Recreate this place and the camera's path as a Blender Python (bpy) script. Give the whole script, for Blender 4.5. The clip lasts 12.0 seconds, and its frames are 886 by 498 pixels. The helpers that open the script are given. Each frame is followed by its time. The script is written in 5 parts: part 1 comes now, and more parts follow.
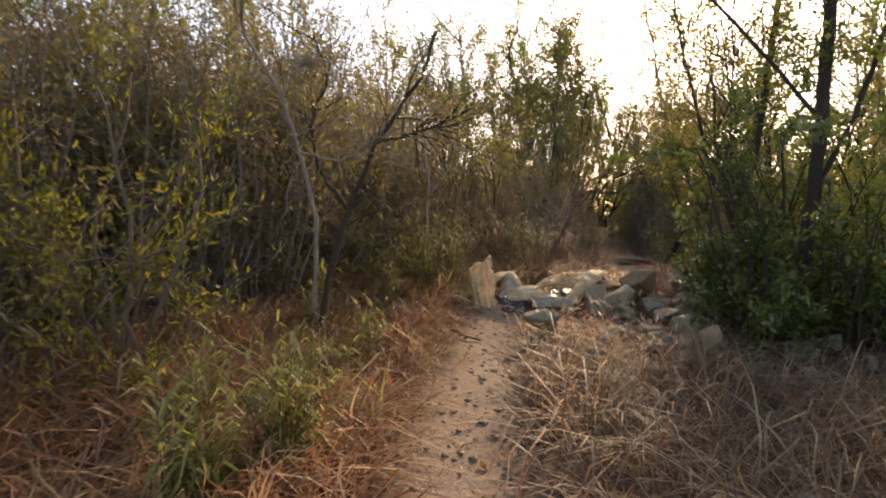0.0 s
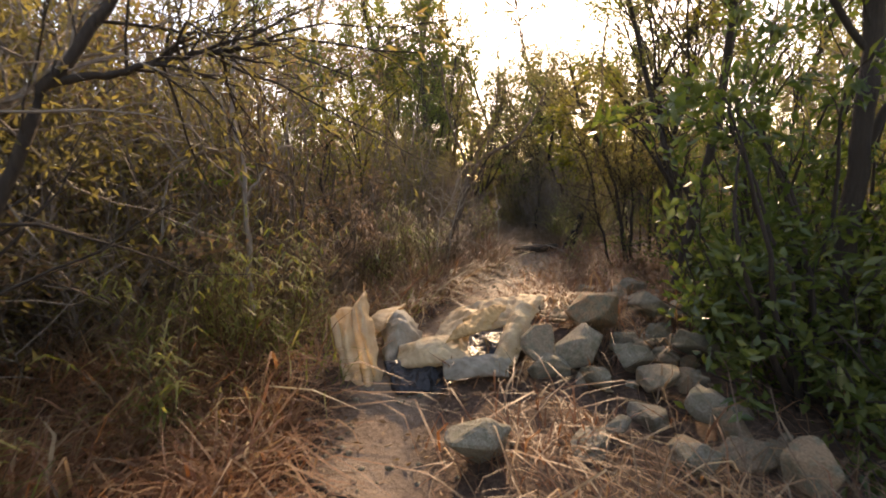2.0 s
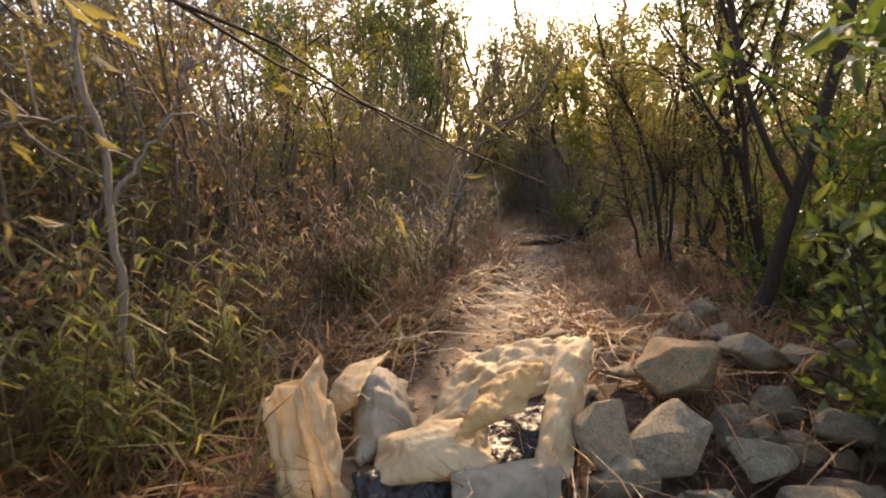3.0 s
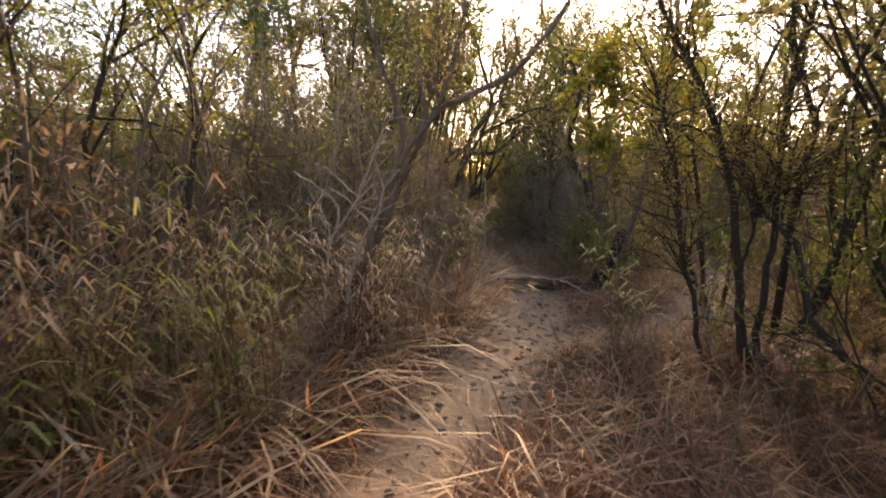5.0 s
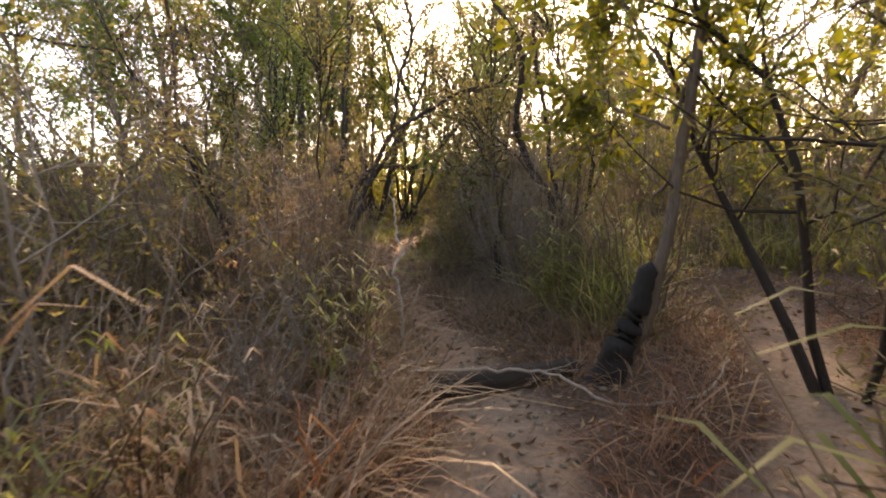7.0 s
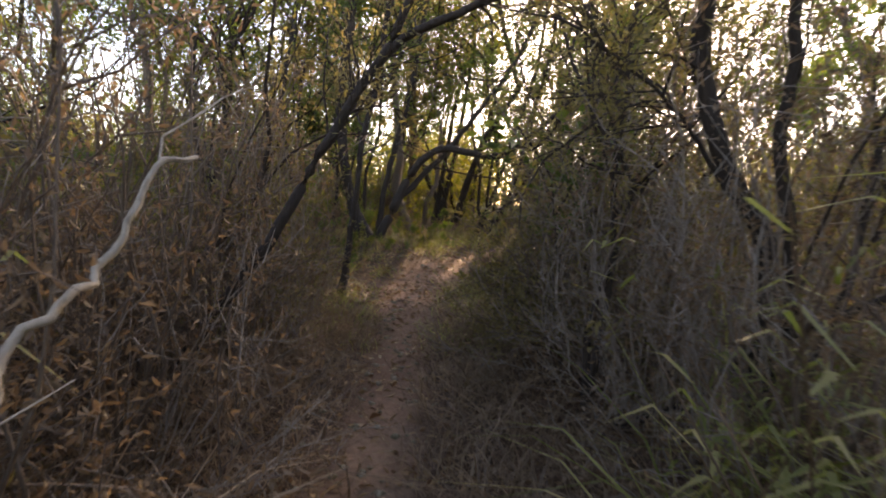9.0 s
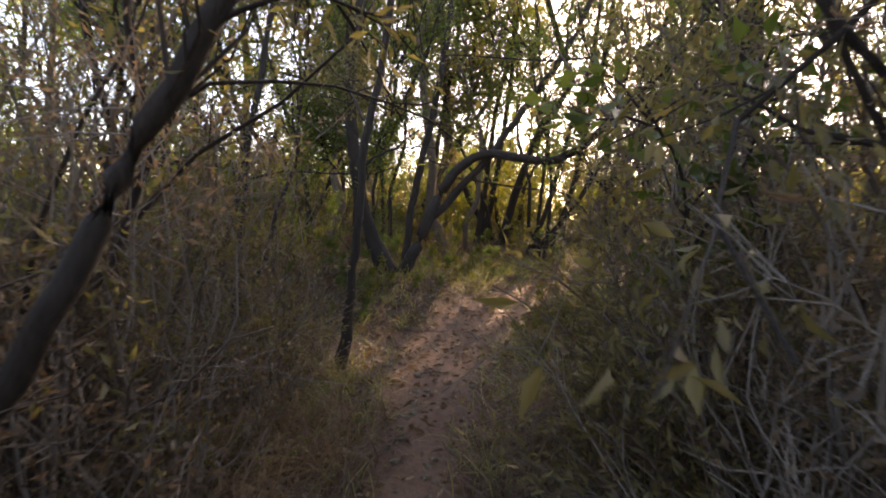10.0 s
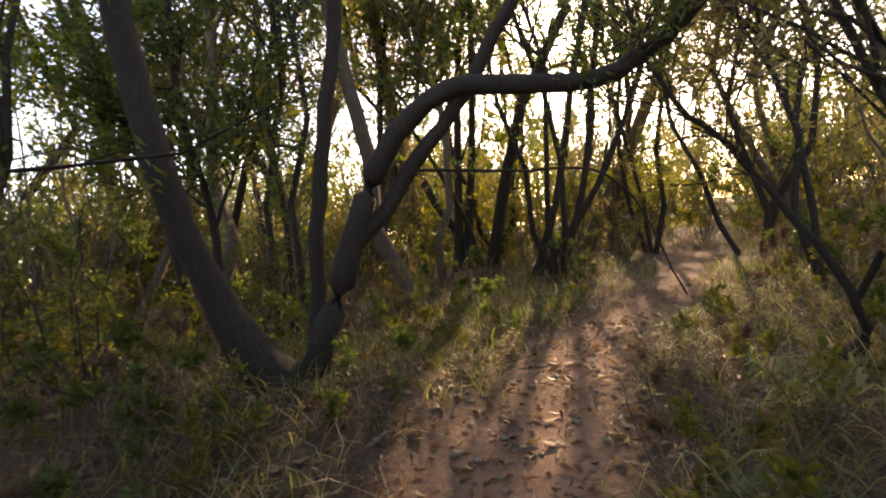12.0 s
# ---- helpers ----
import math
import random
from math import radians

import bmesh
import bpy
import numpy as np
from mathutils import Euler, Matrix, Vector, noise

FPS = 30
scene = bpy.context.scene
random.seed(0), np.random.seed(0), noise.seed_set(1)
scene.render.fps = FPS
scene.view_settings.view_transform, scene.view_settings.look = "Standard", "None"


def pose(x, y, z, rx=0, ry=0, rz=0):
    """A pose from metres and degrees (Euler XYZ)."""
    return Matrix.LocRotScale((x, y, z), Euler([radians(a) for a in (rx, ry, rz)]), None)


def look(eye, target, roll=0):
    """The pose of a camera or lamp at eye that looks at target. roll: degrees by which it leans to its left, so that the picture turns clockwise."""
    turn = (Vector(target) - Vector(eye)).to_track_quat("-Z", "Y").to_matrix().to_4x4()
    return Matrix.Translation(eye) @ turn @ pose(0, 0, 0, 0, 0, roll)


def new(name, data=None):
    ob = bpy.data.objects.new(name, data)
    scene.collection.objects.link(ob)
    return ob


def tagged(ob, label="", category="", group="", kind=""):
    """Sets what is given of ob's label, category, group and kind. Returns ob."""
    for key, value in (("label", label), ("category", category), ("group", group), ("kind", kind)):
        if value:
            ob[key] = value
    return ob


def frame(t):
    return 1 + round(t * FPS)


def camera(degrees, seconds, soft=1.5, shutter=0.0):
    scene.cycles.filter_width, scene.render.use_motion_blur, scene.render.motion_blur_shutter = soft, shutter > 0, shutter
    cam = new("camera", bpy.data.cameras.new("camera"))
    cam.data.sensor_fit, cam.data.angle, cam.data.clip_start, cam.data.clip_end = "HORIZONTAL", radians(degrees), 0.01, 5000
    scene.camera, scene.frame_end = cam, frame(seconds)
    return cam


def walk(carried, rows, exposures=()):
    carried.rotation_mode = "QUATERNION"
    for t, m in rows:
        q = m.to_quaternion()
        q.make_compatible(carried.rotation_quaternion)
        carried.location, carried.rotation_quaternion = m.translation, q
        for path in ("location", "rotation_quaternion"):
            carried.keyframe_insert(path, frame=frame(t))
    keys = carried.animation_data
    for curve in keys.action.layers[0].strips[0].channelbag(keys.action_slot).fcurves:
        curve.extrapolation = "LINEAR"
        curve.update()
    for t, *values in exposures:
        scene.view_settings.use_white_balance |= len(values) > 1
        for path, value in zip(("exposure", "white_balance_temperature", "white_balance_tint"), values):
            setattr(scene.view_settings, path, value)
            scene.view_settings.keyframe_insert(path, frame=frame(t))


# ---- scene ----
import collections

cam = camera(83.3, 12.0, soft=1.9, shutter=0.18)
PATH = [
    (0.0, 0.000, 0.000, 1.400, 86.00, 0.00, 0.00),
    (0.5, -0.071, 0.527, 1.414, 82.30, 1.00, -7.00),
    (1.0, -0.059, 1.119, 1.507, 81.60, 1.10, -9.80),
    (1.5, 0.034, 1.752, 1.585, 82.40, 2.00, -13.10),
    (2.0, 0.227, 2.462, 1.632, 82.70, 2.70, -15.20),
    (2.5, 0.332, 3.184, 1.662, 81.00, 2.80, -16.10),
    (3.0, 0.533, 3.848, 1.695, 80.20, 3.10, -16.70),
    (4.0, 1.000, 5.080, 1.655, 80.60, 1.50, -16.50),
    (5.0, 1.903, 6.028, 1.565, 81.70, -0.80, -14.10),
    (5.5, 2.135, 6.702, 1.405, 83.60, 1.40, -15.60),
    (6.0, 2.355, 7.363, 1.468, 85.00, 4.20, -18.30),
    (6.5, 2.667, 7.953, 1.518, 84.20, 6.00, -20.50),
    (8.5, 4.417, 10.985, 1.488, 84.05, -1.60, -16.90),
    (9.0, 4.643, 11.731, 1.472, 84.55, -3.20, -8.40),
    (9.5, 4.793, 12.597, 1.509, 84.25, -1.30, -2.80),
    (10.0, 4.919, 13.450, 1.523, 86.35, -0.70, -3.30),
    (10.5, 4.943, 14.332, 1.475, 86.25, -0.60, -4.00),
    (11.0, 4.988, 15.218, 1.470, 87.55, 3.40, -3.80),
    (11.5, 5.130, 16.042, 1.511, 88.35, 6.10, -4.40),
    (12.0, 5.297, 16.756, 1.489, 88.45, 7.80, -6.30),
]
walk(cam, [(r[0], pose(*r[1:])) for r in PATH], exposures=[(0.0, 1.55, 8500, 22), (0.5, 1.05, 8500, 22), (1.0, 1.25, 8500, 23), (1.5, 1.65, 8600, 24), (2.5, 1.8, 8700, 24), (3.0, 1.95, 8800, 24), (5.0, 2.05, 8800, 27), (6.0, 2.35, 9200, 25), (6.7, 2.45, 9300, 25), (8.4, 2.5, 8900, 24), (9.0, 2.3, 8300, 24), (9.5, 2.2, 7900, 24), (10.5, 2.4, 8400, 26), (11.5, 2.4, 8700, 25), (12.0, 2.2, 8700, 24)])

# ---- world, sun ----
SUN_BEARING, SUN_ELEV = 27, 27
world = bpy.data.worlds.new("world")
scene.world = world
world.use_nodes = True
wn = world.node_tree
sky = wn.nodes.new("ShaderNodeTexSky")
sky.sky_type, sky.sun_disc = "NISHITA", False
sky.sun_elevation, sky.sun_rotation = radians(SUN_ELEV), radians(SUN_BEARING)
sky.dust_density, sky.air_density = 1.0, 1.0
wn.links.new(sky.outputs[0], wn.nodes["Background"].inputs[0])
wn.nodes["Background"].inputs[1].default_value = 0.15
sun = new("sun", bpy.data.lights.new("sun", "SUN"))
sun.data.energy, sun.data.angle, sun.data.color = 2.3, radians(1.6), (1.0, 0.85, 0.62)
sb, se = radians(SUN_BEARING), radians(SUN_ELEV)
sun.matrix_world = look((0, 0, 12), (-math.sin(sb), -math.cos(sb), 12 - math.tan(se)))


# ---- materials ----
def material(name):
    m = bpy.data.materials.new(name)
    m.use_nodes = True
    nt = m.node_tree
    return m, nt, nt.nodes["Principled BSDF"], nt.nodes["Material Output"]


def node(nt, kind, **inputs):
    n = nt.nodes.new(kind)
    for k, v in inputs.items():
        n.inputs[k.replace("_", " ")].default_value = v
    return n


def ramp(nt, fac, stops):
    r = nt.nodes.new("ShaderNodeValToRGB")
    while len(r.color_ramp.elements) < len(stops):
        r.color_ramp.elements.new(0.5)
    for e, (p, c) in zip(r.color_ramp.elements, stops):
        e.position, e.color = p, (*c, 1)
    nt.links.new(fac, r.inputs[0])
    return r.outputs[0]


def coords(nt):
    return nt.nodes.new("ShaderNodeTexCoord").outputs["Object"]


def noise_tex(nt, scale, detail=4, rough=0.6, vec=None):
    n = node(nt, "ShaderNodeTexNoise", Scale=scale, Detail=detail, Roughness=rough)
    nt.links.new(vec if vec else coords(nt), n.inputs["Vector"])
    return n.outputs["Fac"]


def mix(nt, fac, a, b, blend="MIX"):
    m = nt.nodes.new("ShaderNodeMix")
    m.data_type, m.blend_type = "RGBA", blend
    for s, v in ((m.inputs[0], fac), (m.inputs[6], a), (m.inputs[7], b)):
        if isinstance(v, (int, float)):
            s.default_value = v
        elif isinstance(v, tuple):
            s.default_value = (*v, 1)
        else:
            nt.links.new(v, s)
    return m.outputs[2]


def bump(nt, height, bsdf, strength=0.4, distance=0.02):
    b = node(nt, "ShaderNodeBump", Strength=strength, Distance=distance)
    nt.links.new(height, b.inputs["Height"])
    nt.links.new(b.outputs[0], bsdf.inputs["Normal"])


def leaf_material(name, stops, through_share=0.4, rough=0.55, patch=1.2, shine=(0.75, 0.8, 0.1)):
    """Leaves and blades: each one takes its own colour, with slow patches over the plant; light shines through them."""
    m, nt, p, out = material(name)
    geo = nt.nodes.new("ShaderNodeNewGeometry")
    big = noise_tex(nt, patch, 2)
    add = nt.nodes.new("ShaderNodeMath")
    add.operation = "MULTIPLY_ADD"
    add.inputs[1].default_value = 0.7
    off = nt.nodes.new("ShaderNodeMath")
    off.operation = "MULTIPLY_ADD"
    off.inputs[1].default_value, off.inputs[2].default_value = 0.8, -0.25
    nt.links.new(big, off.inputs[0])
    nt.links.new(geo.outputs["Random Per Island"], add.inputs[0])
    nt.links.new(off.outputs[0], add.inputs[2])
    col = ramp(nt, add.outputs[0], stops)
    nt.links.new(col, p.inputs["Base Color"])
    p.inputs["Roughness"].default_value = rough
    p.inputs["Specular IOR Level"].default_value = 0.5
    tr = nt.nodes.new("ShaderNodeBsdfTranslucent")
    warm = mix(nt, 0.35, col, shine, "MULTIPLY")
    bright = nt.nodes.new("ShaderNodeHueSaturation")
    bright.inputs["Value"].default_value = 2.0
    bright.inputs["Saturation"].default_value = 1.1
    nt.links.new(warm, bright.inputs["Color"])
    nt.links.new(bright.outputs[0], tr.inputs[0])
    ms = node(nt, "ShaderNodeMixShader", Fac=through_share + 0.06)
    nt.links.new(p.outputs[0], ms.inputs[1])
    nt.links.new(tr.outputs[0], ms.inputs[2])
    nt.links.new(ms.outputs[0], out.inputs[0])
    return m


def bark_material(name, dark, light, rough=0.9, stretch=0.15):
    m, nt, p, out = material(name)
    mp = nt.nodes.new("ShaderNodeMapping")
    mp.inputs["Scale"].default_value = (1, 1, stretch)
    nt.links.new(coords(nt), mp.inputs[0])
    fine = noise_tex(nt, 70, 5, 0.7, mp.outputs[0])
    big = noise_tex(nt, 3.5, 3)
    col = ramp(nt, fine, [(0.3, dark), (0.72, light)])
    col = mix(nt, ramp(nt, big, [(0.4, (0, 0, 0)), (0.65, (1, 1, 1))]), col, tuple(0.6 * a + 0.4 * b for a, b in zip(dark, light)))
    nt.links.new(col, p.inputs["Base Color"])
    p.inputs["Roughness"].default_value = rough
    bump(nt, fine, p, 0.7, 0.012)
    return m


DRY_RED = leaf_material("dry_grass_red", [(0.0, (0.086, 0.039, 0.017)), (0.35, (0.179, 0.086, 0.047)), (0.65, (0.257, 0.144, 0.082)), (0.9, (0.328, 0.234, 0.125)), (1.0, (0.156, 0.156, 0.047))], 0.28, shine=(0.95, 0.7, 0.45))
DRY_PALE = leaf_material("dry_grass_pale", [(0.0, (0.078, 0.048, 0.028)), (0.4, (0.148, 0.103, 0.065)), (0.75, (0.250, 0.187, 0.121)), (1.0, (0.390, 0.312, 0.211))], 0.25, shine=(0.95, 0.75, 0.5))
DRY_BROAD = leaf_material("dry_broad_blade", [(0.0, (0.13, 0.078, 0.045)), (0.4, (0.25, 0.165, 0.1)), (0.75, (0.38, 0.285, 0.185)), (1.0, (0.42, 0.37, 0.22))], 0.3, shine=(0.95, 0.75, 0.55))
GREEN_GRASS = leaf_material("green_grass_blade", [(0.0, (0.08, 0.09, 0.03)), (0.4, (0.14, 0.16, 0.045)), (0.7, (0.25, 0.24, 0.1)), (1.0, (0.4, 0.32, 0.17))], 0.45)
LEAF_OLIVE = leaf_material("olive_leaf", [(0.0, (0.078, 0.064, 0.032)), (0.45, (0.135, 0.114, 0.052)), (0.8, (0.195, 0.165, 0.074)), (1.0, (0.24, 0.16, 0.09))], 0.4)
LEAF_YELLOW = leaf_material("yellow_green_leaf", [(0.0, (0.06, 0.066, 0.016)), (0.5, (0.115, 0.12, 0.026)), (1.0, (0.24, 0.2, 0.05))], 0.45)
LEAF_GREEN = leaf_material("mid_green_leaf", [(0.0, (0.045, 0.065, 0.02)), (0.5, (0.085, 0.115, 0.032)), (1.0, (0.15, 0.17, 0.05))], 0.45)
LEAF_GLOSSY = leaf_material("glossy_broad_leaf", [(0.0, (0.045, 0.07, 0.024)), (0.5, (0.08, 0.11, 0.036)), (1.0, (0.15, 0.17, 0.06))], 0.35, 0.25)
LEAF_BROWN = leaf_material("brown_dry_leaf", [(0.0, (0.075, 0.052, 0.034)), (0.5, (0.145, 0.105, 0.068)), (1.0, (0.22, 0.16, 0.1))], 0.35, shine=(0.9, 0.7, 0.5))
LITTER = leaf_material("fallen_leaf", [(0.0, (0.07, 0.04, 0.022)), (0.4, (0.16, 0.09, 0.05)), (0.8, (0.3, 0.2, 0.11)), (1.0, (0.5, 0.42, 0.3))], 0.1, 0.6)
BARK_DARK = bark_material("dark_bark", (0.014, 0.01, 0.0075), (0.062, 0.045, 0.032))
BARK_BROWN = bark_material("brown_bark", (0.06, 0.043, 0.032), (0.22, 0.165, 0.12))
BARK_GREY = bark_material("grey_twig", (0.12, 0.1, 0.08), (0.37, 0.315, 0.26))
BARK_BURNT = bark_material("charred_bark", (0.006, 0.005, 0.005), (0.03, 0.025, 0.02))
DEAD_WOOD = bark_material("bleached_dead_wood", (0.2, 0.165, 0.125), (0.5, 0.43, 0.34), 0.8, 0.06)


def ground_material():
    m, nt, p, out = material("earth_and_trail")
    a = nt.nodes.new("ShaderNodeAttribute")
    a.attribute_name = "trail"
    n1, n2, n3 = noise_tex(nt, 1.7, 5), noise_tex(nt, 26, 6, 0.7), noise_tex(nt, 140, 3, 0.7)
    sand = ramp(nt, n1, [(0.3, (0.22, 0.155, 0.107)), (0.55, (0.3, 0.225, 0.16)), (0.75, (0.26, 0.185, 0.125))])
    red = ramp(nt, n1, [(0.3, (0.15, 0.08, 0.05)), (0.55, (0.25, 0.145, 0.095)), (0.75, (0.2, 0.11, 0.07))])
    sep = nt.nodes.new("ShaderNodeSeparateXYZ")
    nt.links.new(coords(nt), sep.inputs[0])
    far = node(nt, "ShaderNodeMapRange")
    far.inputs[1].default_value, far.inputs[2].default_value = 10.5, 15.0
    nt.links.new(sep.outputs[1], far.inputs[0])
    sand = mix(nt, far.outputs[0], sand, red)
    sand = mix(nt, ramp(nt, n2, [(0.38, (0.55, 0.52, 0.5)), (0.6, (1, 1, 1))]), mix(nt, 1.0, sand, (0.62, 0.56, 0.5), "MULTIPLY"), sand)
    soil = ramp(nt, n2, [(0.3, (0.035, 0.021, 0.014)), (0.5, (0.085, 0.05, 0.031)), (0.7, (0.16, 0.098, 0.06))])
    edge = nt.nodes.new("ShaderNodeMath")
    edge.operation = "MULTIPLY_ADD"
    edge.inputs[1].default_value, edge.inputs[2].default_value = 0.9, -0.45
    nt.links.new(n2, edge.inputs[0])
    s = nt.nodes.new("ShaderNodeMath")
    s.operation, s.use_clamp = "ADD", True
    nt.links.new(a.outputs["Fac"], s.inputs[0])
    nt.links.new(edge.outputs[0], s.inputs[1])
    nt.links.new(mix(nt, s.outputs[0], soil, sand), p.inputs["Base Color"])
    p.inputs["Roughness"].default_value = 0.95
    h = nt.nodes.new("ShaderNodeMath")
    h.operation = "MULTIPLY_ADD"
    h.inputs[1].default_value = 0.25
    nt.links.new(n3, h.inputs[0])
    nt.links.new(n2, h.inputs[2])
    bump(nt, h.outputs[0], p, 0.8, 0.03)
    return m


def rock_material():
    m, nt, p, out = material("weathered_rock")
    info = nt.nodes.new("ShaderNodeObjectInfo")
    n1, n2 = noise_tex(nt, 6, 6, 0.65), noise_tex(nt, 38, 5, 0.75)
    base = ramp(nt, info.outputs["Random"], [(0.0, (0.26, 0.235, 0.175)), (0.5, (0.33, 0.3, 0.23)), (0.8, (0.33, 0.22, 0.13)), (1.0, (0.38, 0.35, 0.28))])
    lichen = mix(nt, ramp(nt, n1, [(0.45, (0, 0, 0)), (0.62, (1, 1, 1))]), base, (0.2, 0.19, 0.13))
    col = mix(nt, ramp(nt, n2, [(0.35, (0, 0, 0)), (0.6, (1, 1, 1))]), mix(nt, 1.0, lichen, (0.5, 0.47, 0.42), "MULTIPLY"), lichen)
    nt.links.new(col, p.inputs["Base Color"])
    p.inputs["Roughness"].default_value = 0.92
    bump(nt, n2, p, 0.6, 0.02)
    return m


def cloth_material(name, tint, stain):
    m, nt, p, out = material(name)
    n1, n2 = noise_tex(nt, 7, 5, 0.6), noise_tex(nt, 260, 2)
    col = mix(nt, ramp(nt, n1, [(0.42, (0, 0, 0)), (0.68, (1, 1, 1))]), tint, stain)
    nt.links.new(col, p.inputs["Base Color"])
    p.inputs["Roughness"].default_value = 0.65
    tr = nt.nodes.new("ShaderNodeBsdfTranslucent")
    nt.links.new(col, tr.inputs[0])
    ms = node(nt, "ShaderNodeMixShader", Fac=0.45)
    nt.links.new(p.outputs[0], ms.inputs[1])
    nt.links.new(tr.outputs[0], ms.inputs[2])
    nt.links.new(ms.outputs[0], out.inputs[0])
    h = nt.nodes.new("ShaderNodeMath")
    h.operation = "MULTIPLY_ADD"
    h.inputs[1].default_value = 0.1
    nt.links.new(n2, h.inputs[0])
    nt.links.new(noise_tex(nt, 22, 4, 0.6), h.inputs[2])
    bump(nt, h.outputs[0], p, 0.7, 0.02)
    return m


GROUND, ROCK = ground_material(), rock_material()
SACK_CREAM = cloth_material("cream_woven_sack", (0.8, 0.66, 0.44), (0.62, 0.45, 0.25))
SACK_OCHRE = cloth_material("ochre_woven_sack", (0.76, 0.54, 0.27), (0.58, 0.4, 0.2))
SACK_GREY = cloth_material("grey_weathered_sack", (0.55, 0.5, 0.4), (0.36, 0.32, 0.24))
PLASTIC, _nt, _p, _o = material("black_plastic_sheet")
_p.inputs["Base Color"].default_value, _p.inputs["Roughness"].default_value = (0.012, 0.012, 0.013, 1), 0.35
bump(_nt, noise_tex(_nt, 18, 4), _p, 0.8, 0.03)

# ---- plan: the trail's line, the ground's height ----
TRAIL = np.array([(0.0, -6), (0.02, 0), (0.08, 2.5), (0.2, 3.5), (0.45, 5), (0.75, 5.9), (1.4, 6.75), (2.25, 8.0), (3.1, 9.25), (3.7, 10.1), (4.2, 10.9), (4.46, 11.82),
                  (4.63, 13.42), (4.88, 15.19), (5.00, 16.53), (5.18, 17.79), (5.48, 18.40), (5.99, 19.25), (6.69, 20.44), (7.94, 21.42), (9.75, 23.82)], float)
WIDTH_Y = [-6, 2, 4, 6, 8, 10, 11, 13, 16, 17.5, 19, 22, 27]
WIDTH = [0.26, 0.26, 0.25, 0.24, 0.22, 0.36, 0.28, 0.17, 0.22, 0.4, 0.38, 0.28, 0.26]
SPUR = np.array([(3.7, 9.6), (4.6, 9.75), (5.6, 10.1), (6.4, 10.9), (7.6, 12.0)], float)


def line_distance(x, y, line):
    x, y = np.asarray(x, float), np.asarray(y, float)
    best = np.full(x.shape, 1e9)
    side = np.zeros(x.shape)
    for (ax, ay), (bx, by) in zip(line[:-1], line[1:]):
        dx, dy = bx - ax, by - ay
        k = np.clip(((x - ax) * dx + (y - ay) * dy) / (dx * dx + dy * dy), 0, 1)
        d = np.hypot(x - ax - k * dx, y - ay - k * dy)
        near = d < best
        side = np.where(near, np.sign((x - ax) * dy - (y - ay) * dx), side)
        best = np.where(near, d, best)
    return best, side


def off_trail(x, y):
    """Distance beyond the trail's worn edge, and the side: 1 right, -1 left."""
    d, s = line_distance(x, y, TRAIL)
    d2, _ = line_distance(x, y, SPUR)
    return np.minimum(d - np.interp(y, WIDTH_Y, WIDTH), d2 - 0.24), s


def smooth(a, b, v):
    k = np.clip((v - a) / (b - a), 0, 1)
    return k * k * (3 - 2 * k)


def ground_z(x, y):
    x, y = np.asarray(x, float), np.asarray(y, float)
    z = np.interp(y, [-60, -4, 0, 2.5, 5.45, 5.8, 7, 8.5, 10, 13, 16, 18, 20, 24, 40, 80], [-0.3, -0.08, 0.0, 0.08, 0.24, 0.37, 0.33, 0.25, 0.19, 0.24, 0.3, 0.36, 0.5, 0.72, 0.9, 1.2])
    d, side = off_trail(x, y)
    z = z + 0.07 * smooth(-0.05, 0.35, d) + 0.12 * smooth(0.4, 2.5, d) * (side < 0)
    z = z + 0.36 * np.exp(-((x - 4.72) ** 2 + (y - 19.53) ** 2) / 0.7)
    amp = 0.25 + 0.75 * smooth(0, 0.5, d)
    z = z + amp * (0.03 * np.sin(2.1 * x + 1.3 * y) + 0.02 * np.sin(4.7 * x - 3.9 * y + 1) + 0.012 * np.sin(9.1 * x + 7.3 * y + 2) + 0.008 * np.sin(19 * x - 15 * y))
    return z + 0.006 * np.sin(33 * x + 5) * np.sin(29 * y)


def gz(x, y):
    return float(ground_z(np.array([x]), np.array([y]))[0])


# ---- mesh makers ----
def mesh_of(name, V, F, mat, smooth_faces=False):
    """One mesh from arrays of corners and triangles."""
    me = bpy.data.meshes.new(name)
    V, F = np.asarray(V, np.float32), np.asarray(F, np.int32)
    me.vertices.add(len(V))
    me.vertices.foreach_set("co", V.ravel())
    me.loops.add(F.size)
    me.loops.foreach_set("vertex_index", F.ravel())
    me.polygons.add(len(F))
    me.polygons.foreach_set("loop_start", np.arange(0, F.size, 3, dtype=np.int32))
    if smooth_faces:
        me.polygons.foreach_set("use_smooth", np.ones(len(F), bool))
    me.update(calc_edges=True)
    me.materials.append(mat)
    return me


def joined(pieces):
    Vs, Fs, n = [], [], 0
    for V, F in pieces:
        Vs.append(V), Fs.append(F + n)
        n += len(V)
    return np.concatenate(Vs), np.concatenate(Fs)


